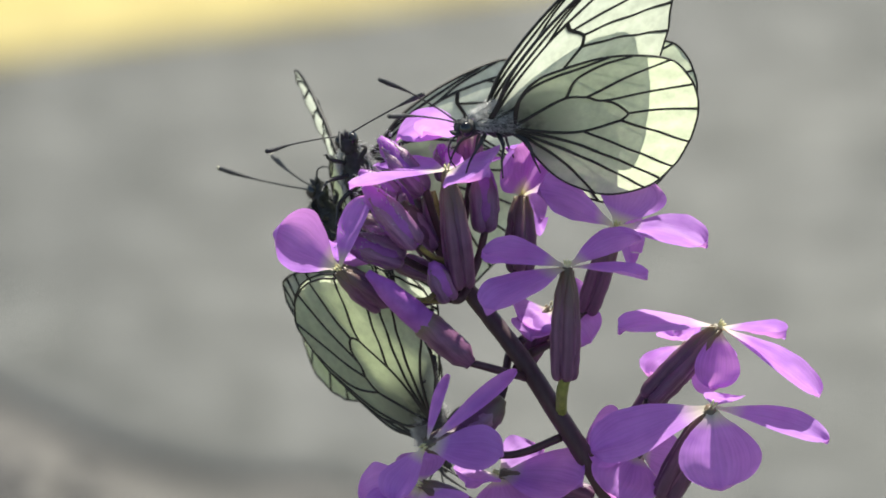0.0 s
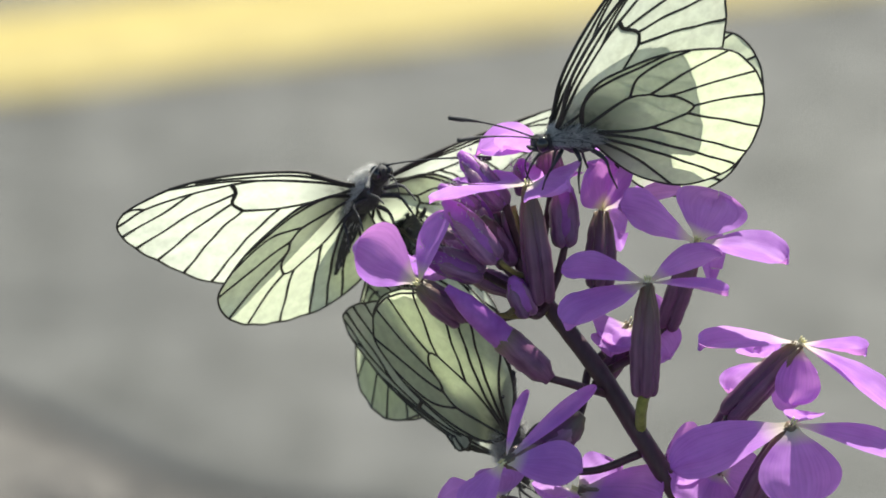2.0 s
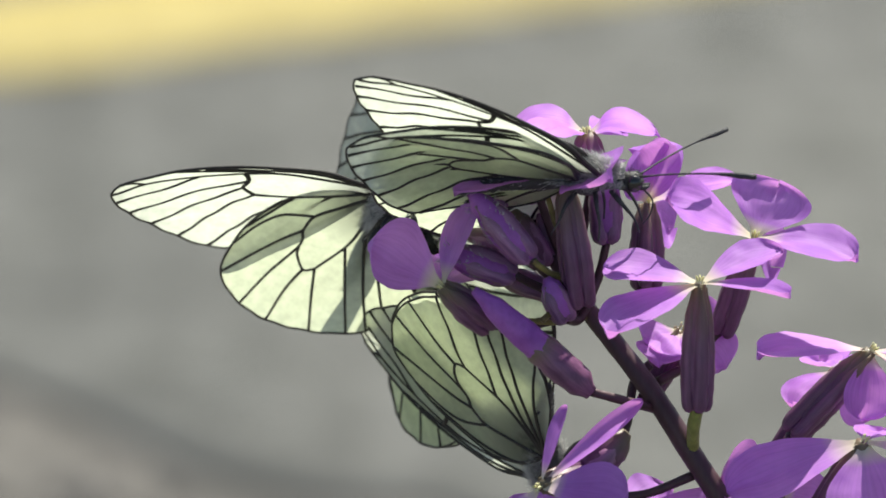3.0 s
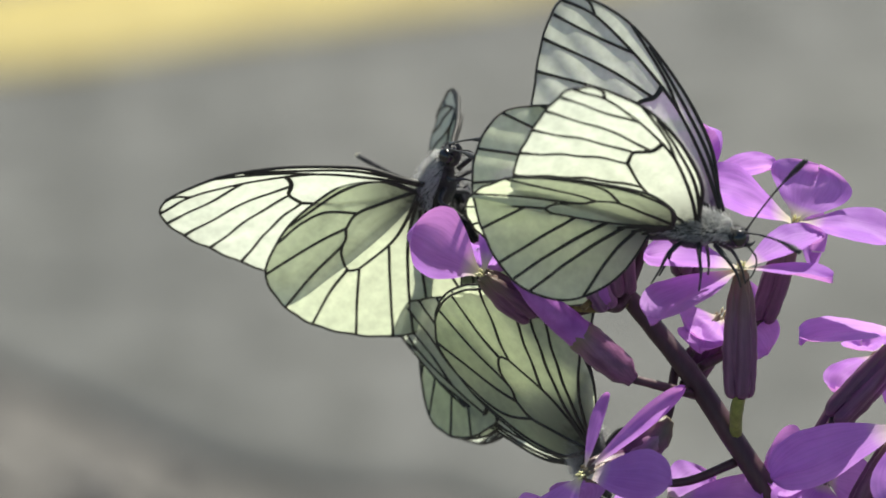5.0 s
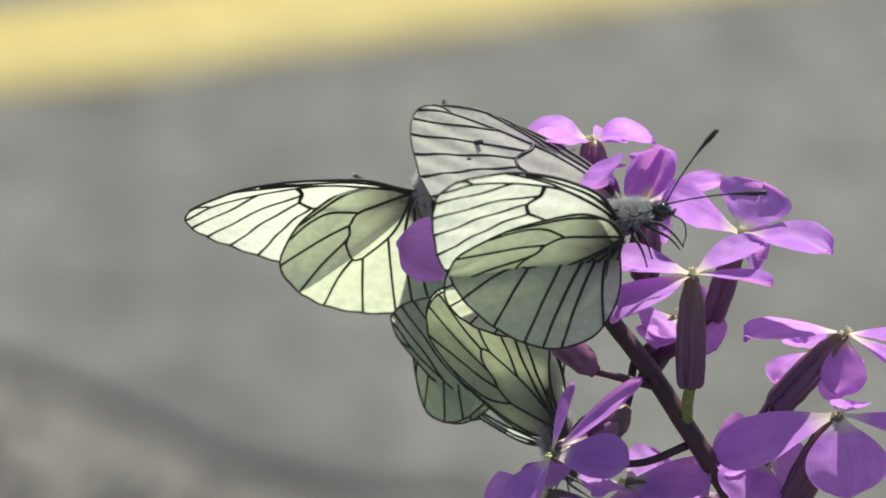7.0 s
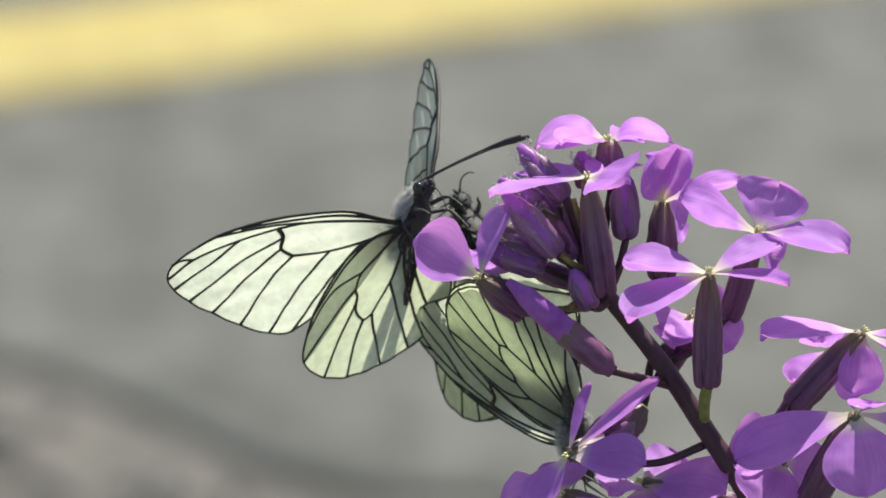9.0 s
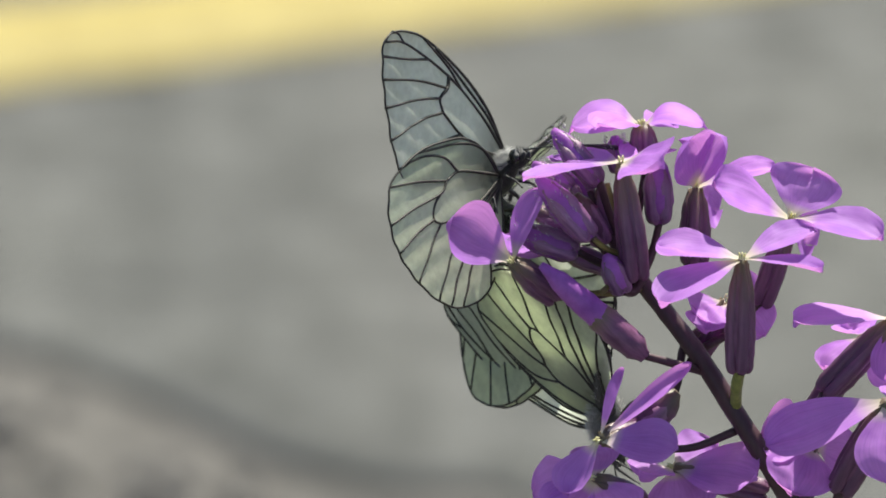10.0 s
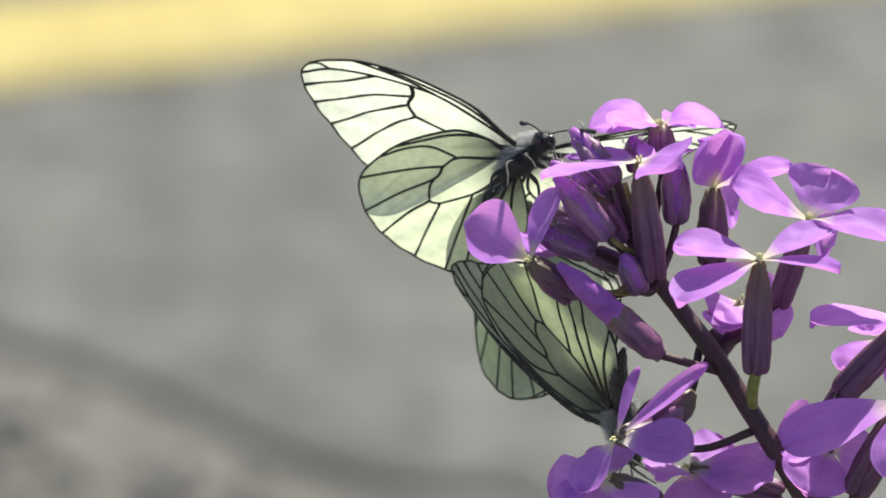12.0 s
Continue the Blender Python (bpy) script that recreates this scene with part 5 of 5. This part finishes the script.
    walk(hanger_wings["RH"], [
        (0, turn("RH", 83.8, -62.7, -168.4, -2.8, 2.8, -0.5)),
        (3, turn("RH", 83.8, -62.7, -168.4, -2.8, 2.8, -0.5)),
        (5, turn("RH", 83.3, -63.5, -166.6, -2.6, 3.0, -1.2)),
        (9, turn("RH", 75.2, -64.0, -163.9, -3.2, 2.3, -1.6)),
        (12, turn("RH", 79.4, -56.1, -166.0, -2.4, 2.6, 1.5)),
    ])
    walk(sitter, [
        (0, at(-12.6, 28.1, 8.7, 144.5, -62.6, 155.2)),
        (0.5, at(-12.6, 28.0, 8.8, 142.7, -64.8, 156.7)),
        (1, at(-12.6, 28.0, 8.8, 138.8, -65.7, 160.0)),
        (1.5, at(-12.5, 28.2, 8.8, 165.1, -63.9, 137.8)),
        (2, at(-12.3, 28.2, 8.8, 174.1, -70.2, 128.9)),
        (2.5, at(-12.6, 28.4, 8.7, 172.7, -53.7, 132.8)),
        (3, at(-12.5, 28.4, 8.7, 175.0, -54.6, 131.0)),
        (5, at(-12.5, 28.5, 8.6, -173.1, -49.6, 122.9)),
        (5.5, at(-12.5, 28.6, 8.6, -168.5, -44.0, 120.7)),
        (6, at(-12.5, 28.6, 8.5, -169.8, -43.4, 121.7)),
        (6.5, at(-12.5, 28.6, 8.4, -169.6, -43.5, 121.5)),
        (7, at(-12.6, 28.6, 8.6, -171.6, -42.6, 122.9)),
        (9, at(-12.5, 28.3, 8.7, 171.4, -56.9, 133.5)),
        (9.5, at(-12.5, 28.3, 8.7, 173.0, -58.7, 132.0)),
        (10, at(-12.5, 28.6, 8.6, -170.7, -43.0, 122.2)),
        (10.5, at(-12.5, 28.1, 8.8, 149.0, -67.5, 151.2)),
        (11, at(-12.5, 28.2, 8.8, 163.8, -65.1, 138.7)),
        (11.5, at(-12.4, 28.2, 8.8, 171.8, -68.1, 131.4)),
        (12, at(-12.4, 28.2, 8.8, 166.8, -65.6, 136.1)),
    ])
    walk(sitter_feelers["L"], [
        (0, feeler("L", 20.5, -50.7)),
        (0.2, feeler("L", 9.0, -35.3)),
        (0.5, feeler("L", 14.7, -13.7)),
        (0.8, feeler("L", 13.0, -4.2)),
        (1, feeler("L", 1.4, -19.9)),
        (1.2, feeler("L", -1.9, -46.1)),
        (1.5, feeler("L", 20.9, -60.5)),
        (2, feeler("L", -68.9, -58.4)),
        (2.2, feeler("L", -52.0, -60.2)),
        (2.8, feeler("L", -22.4, -56.1)),
        (3, feeler("L", -25.4, -54.7)),
        (3.2, feeler("L", -33.3, -53.5)),
        (4.8, feeler("L", -24.7, -42.5)),
        (5, feeler("L", -21.7, -43.2)),
        (5.5, feeler("L", -21.2, -36.6)),
        (6, feeler("L", -20.7, -35.4)),
        (6.5, feeler("L", -27.2, -27.8)),
        (7, feeler("L", -26.5, -31.7)),
        (8.8, feeler("L", -50.1, -58.6)),
        (9, feeler("L", -86.1, -69.8)),
        (9.5, feeler("L", -90.0, -69.4)),
        (9.8, feeler("L", -25.7, -60.1)),
        (10.5, feeler("L", 20.8, -67.7)),
        (11, feeler("L", 8.0, -63.6)),
        (11.2, feeler("L", 17.6, -65.9)),
        (11.5, feeler("L", -38.3, -83.0)),
        (11.7, feeler("L", 39.7, -78.9)),
        (12, feeler("L", -17.5, -61.2)),
    ])
    walk(sitter_feelers["R"], [
        (0, feeler("R", -27.1, -45.6)),
        (0.2, feeler("R", -21.7, -34.6)),
        (0.5, feeler("R", -14.4, -27.9)),
        (0.8, feeler("R", -11.4, -36.7)),
        (1, feeler("R", -16.9, -38.6)),
        (1.2, feeler("R", -39.0, -52.9)),
        (1.5, feeler("R", -6.3, -65.1)),
        (2, feeler("R", -66.6, -42.5)),
        (2.2, feeler("R", -42.8, -52.1)),
        (2.8, feeler("R", -26.9, -40.4)),
        (3, feeler("R", -33.8, -47.1)),
        (3.2, feeler("R", -33.9, -39.3)),
        (4.8, feeler("R", -18.6, -30.0)),
        (5, feeler("R", -14.7, -31.6)),
        (5.5, feeler("R", -17.0, -26.2)),
        (6, feeler("R", -15.3, -25.5)),
        (6.5, feeler("R", -17.8, -23.6)),
        (7, feeler("R", -12.2, -24.9)),
        (8.8, feeler("R", -27.9, -49.3)),
        (9, feeler("R", -68.3, -61.1)),
        (9.5, feeler("R", -70.5, -62.4)),
        (9.8, feeler("R", -45.4, -52.7)),
        (10.5, feeler("R", 7.0, -72.3)),
        (11, feeler("R", -23.7, -57.1)),
        (11.2, feeler("R", 5.2, -73.1)),
        (11.5, feeler("R", 4.7, -67.9)),
        (11.7, feeler("R", 33.2, -60.9)),
        (12, feeler("R", -10.2, -69.3)),
    ])
    walk(sitter_wings["LF"], [
        (0, turn("LF", 89.7, -4.0, -175.3)),
        (0.5, turn("LF", 89.7, -4.0, -175.3)),
        (1, turn("LF", 89.7, -4.0, -175.3)),
        (1.5, turn("LF", 89.7, -4.0, -175.3)),
        (2, turn("LF", 89.7, -4.0, -175.3)),
        (2.5, turn("LF", 89.7, -4.0, -175.3)),
        (3, turn("LF", 89.7, -4.0, -175.3)),
        (5, turn("LF", 89.7, -4.0, -175.3)),
        (5.5, turn("LF", 89.7, -4.0, -175.3)),
        (6, turn("LF", 89.7, -4.0, -175.3)),
        (6.5, turn("LF", 89.7, -4.0, -175.3)),
        (7, turn("LF", 89.7, -4.0, -175.3)),
        (9, turn("LF", 89.7, -4.0, -175.3)),
        (9.5, turn("LF", 89.7, -4.0, -175.3)),
        (10, turn("LF", 89.7, -4.0, -175.3)),
        (10.5, turn("LF", 89.7, -4.0, -175.3)),
        (11, turn("LF", 89.7, -4.0, -175.3)),
        (11.5, turn("LF", 89.7, -4.0, -175.3)),
        (12, turn("LF", 89.7, -4.0, -175.3)),
    ])
    walk(sitter_wings["LH"], [
        (0, turn("LH", 85.5, -51.8, -174.3)),
        (0.5, turn("LH", 85.5, -51.8, -174.3)),
        (1, turn("LH", 85.5, -51.8, -174.3)),
        (1.5, turn("LH", 85.5, -51.8, -174.3)),
        (2, turn("LH", 85.5, -51.8, -174.3)),
        (2.5, turn("LH", 85.5, -51.8, -174.3)),
        (3, turn("LH", 85.5, -51.8, -174.3)),
        (5, turn("LH", 85.5, -51.8, -174.3)),
        (5.5, turn("LH", 85.5, -51.8, -174.3)),
        (6, turn("LH", 85.5, -51.8, -174.3)),
        (6.5, turn("LH", 85.5, -51.8, -174.3)),
        (7, turn("LH", 85.5, -51.8, -174.3)),
        (9, turn("LH", 85.5, -51.8, -174.3)),
        (9.5, turn("LH", 85.5, -51.8, -174.3)),
        (10, turn("LH", 85.5, -51.8, -174.3)),
        (10.5, turn("LH", 85.5, -51.8, -174.3)),
        (11, turn("LH", 85.5, -51.8, -174.3)),
        (11.5, turn("LH", 85.5, -51.8, -174.3)),
        (12, turn("LH", 85.5, -51.8, -174.3)),
    ])
    walk(sitter_wings["RF"], [
        (0, turn("RF", 90.3, -4.0, 175.3)),
        (0.5, turn("RF", 90.3, -4.0, 175.3)),
        (1, turn("RF", 90.3, -4.0, 175.3)),
        (1.5, turn("RF", 90.3, -4.0, 175.3)),
        (2, turn("RF", 90.3, -4.0, 175.3)),
        (2.5, turn("RF", 90.3, -4.0, 175.3)),
        (3, turn("RF", 90.3, -4.0, 175.3)),
        (5, turn("RF", 90.3, -4.0, 175.3)),
        (5.5, turn("RF", 90.3, -4.0, 175.3)),
        (6, turn("RF", 90.3, -4.0, 175.3)),
        (6.5, turn("RF", 90.3, -4.0, 175.3)),
        (7, turn("RF", 90.3, -4.0, 175.3)),
        (9, turn("RF", 90.3, -4.0, 175.3)),
        (9.5, turn("RF", 90.3, -4.0, 175.3)),
        (10, turn("RF", 90.3, -4.0, 175.3)),
        (10.5, turn("RF", 90.3, -4.0, 175.3)),
        (11, turn("RF", 90.3, -4.0, 175.3)),
        (11.5, turn("RF", 90.3, -4.0, 175.3)),
        (12, turn("RF", 90.3, -4.0, 175.3)),
    ])
    walk(sitter_wings["RH"], [
        (0, turn("RH", 94.5, -51.8, 174.3)),
        (0.5, turn("RH", 94.5, -51.8, 174.3)),
        (1, turn("RH", 94.5, -51.8, 174.3)),
        (1.5, turn("RH", 94.5, -51.8, 174.3)),
        (2, turn("RH", 94.5, -51.8, 174.3)),
        (2.5, turn("RH", 94.5, -51.8, 174.3)),
        (3, turn("RH", 94.5, -51.8, 174.3)),
        (5, turn("RH", 94.5, -51.8, 174.3)),
        (5.5, turn("RH", 94.5, -51.8, 174.3)),
        (6, turn("RH", 94.5, -51.8, 174.3)),
        (6.5, turn("RH", 94.5, -51.8, 174.3)),
        (7, turn("RH", 94.5, -51.8, 174.3)),
        (9, turn("RH", 94.5, -51.8, 174.3)),
        (9.5, turn("RH", 94.5, -51.8, 174.3)),
        (10, turn("RH", 94.5, -51.8, 174.3)),
        (10.5, turn("RH", 94.5, -51.8, 174.3)),
        (11, turn("RH", 94.5, -51.8, 174.3)),
        (11.5, turn("RH", 94.5, -51.8, 174.3)),
        (12, turn("RH", 94.5, -51.8, 174.3)),
    ])


motions()
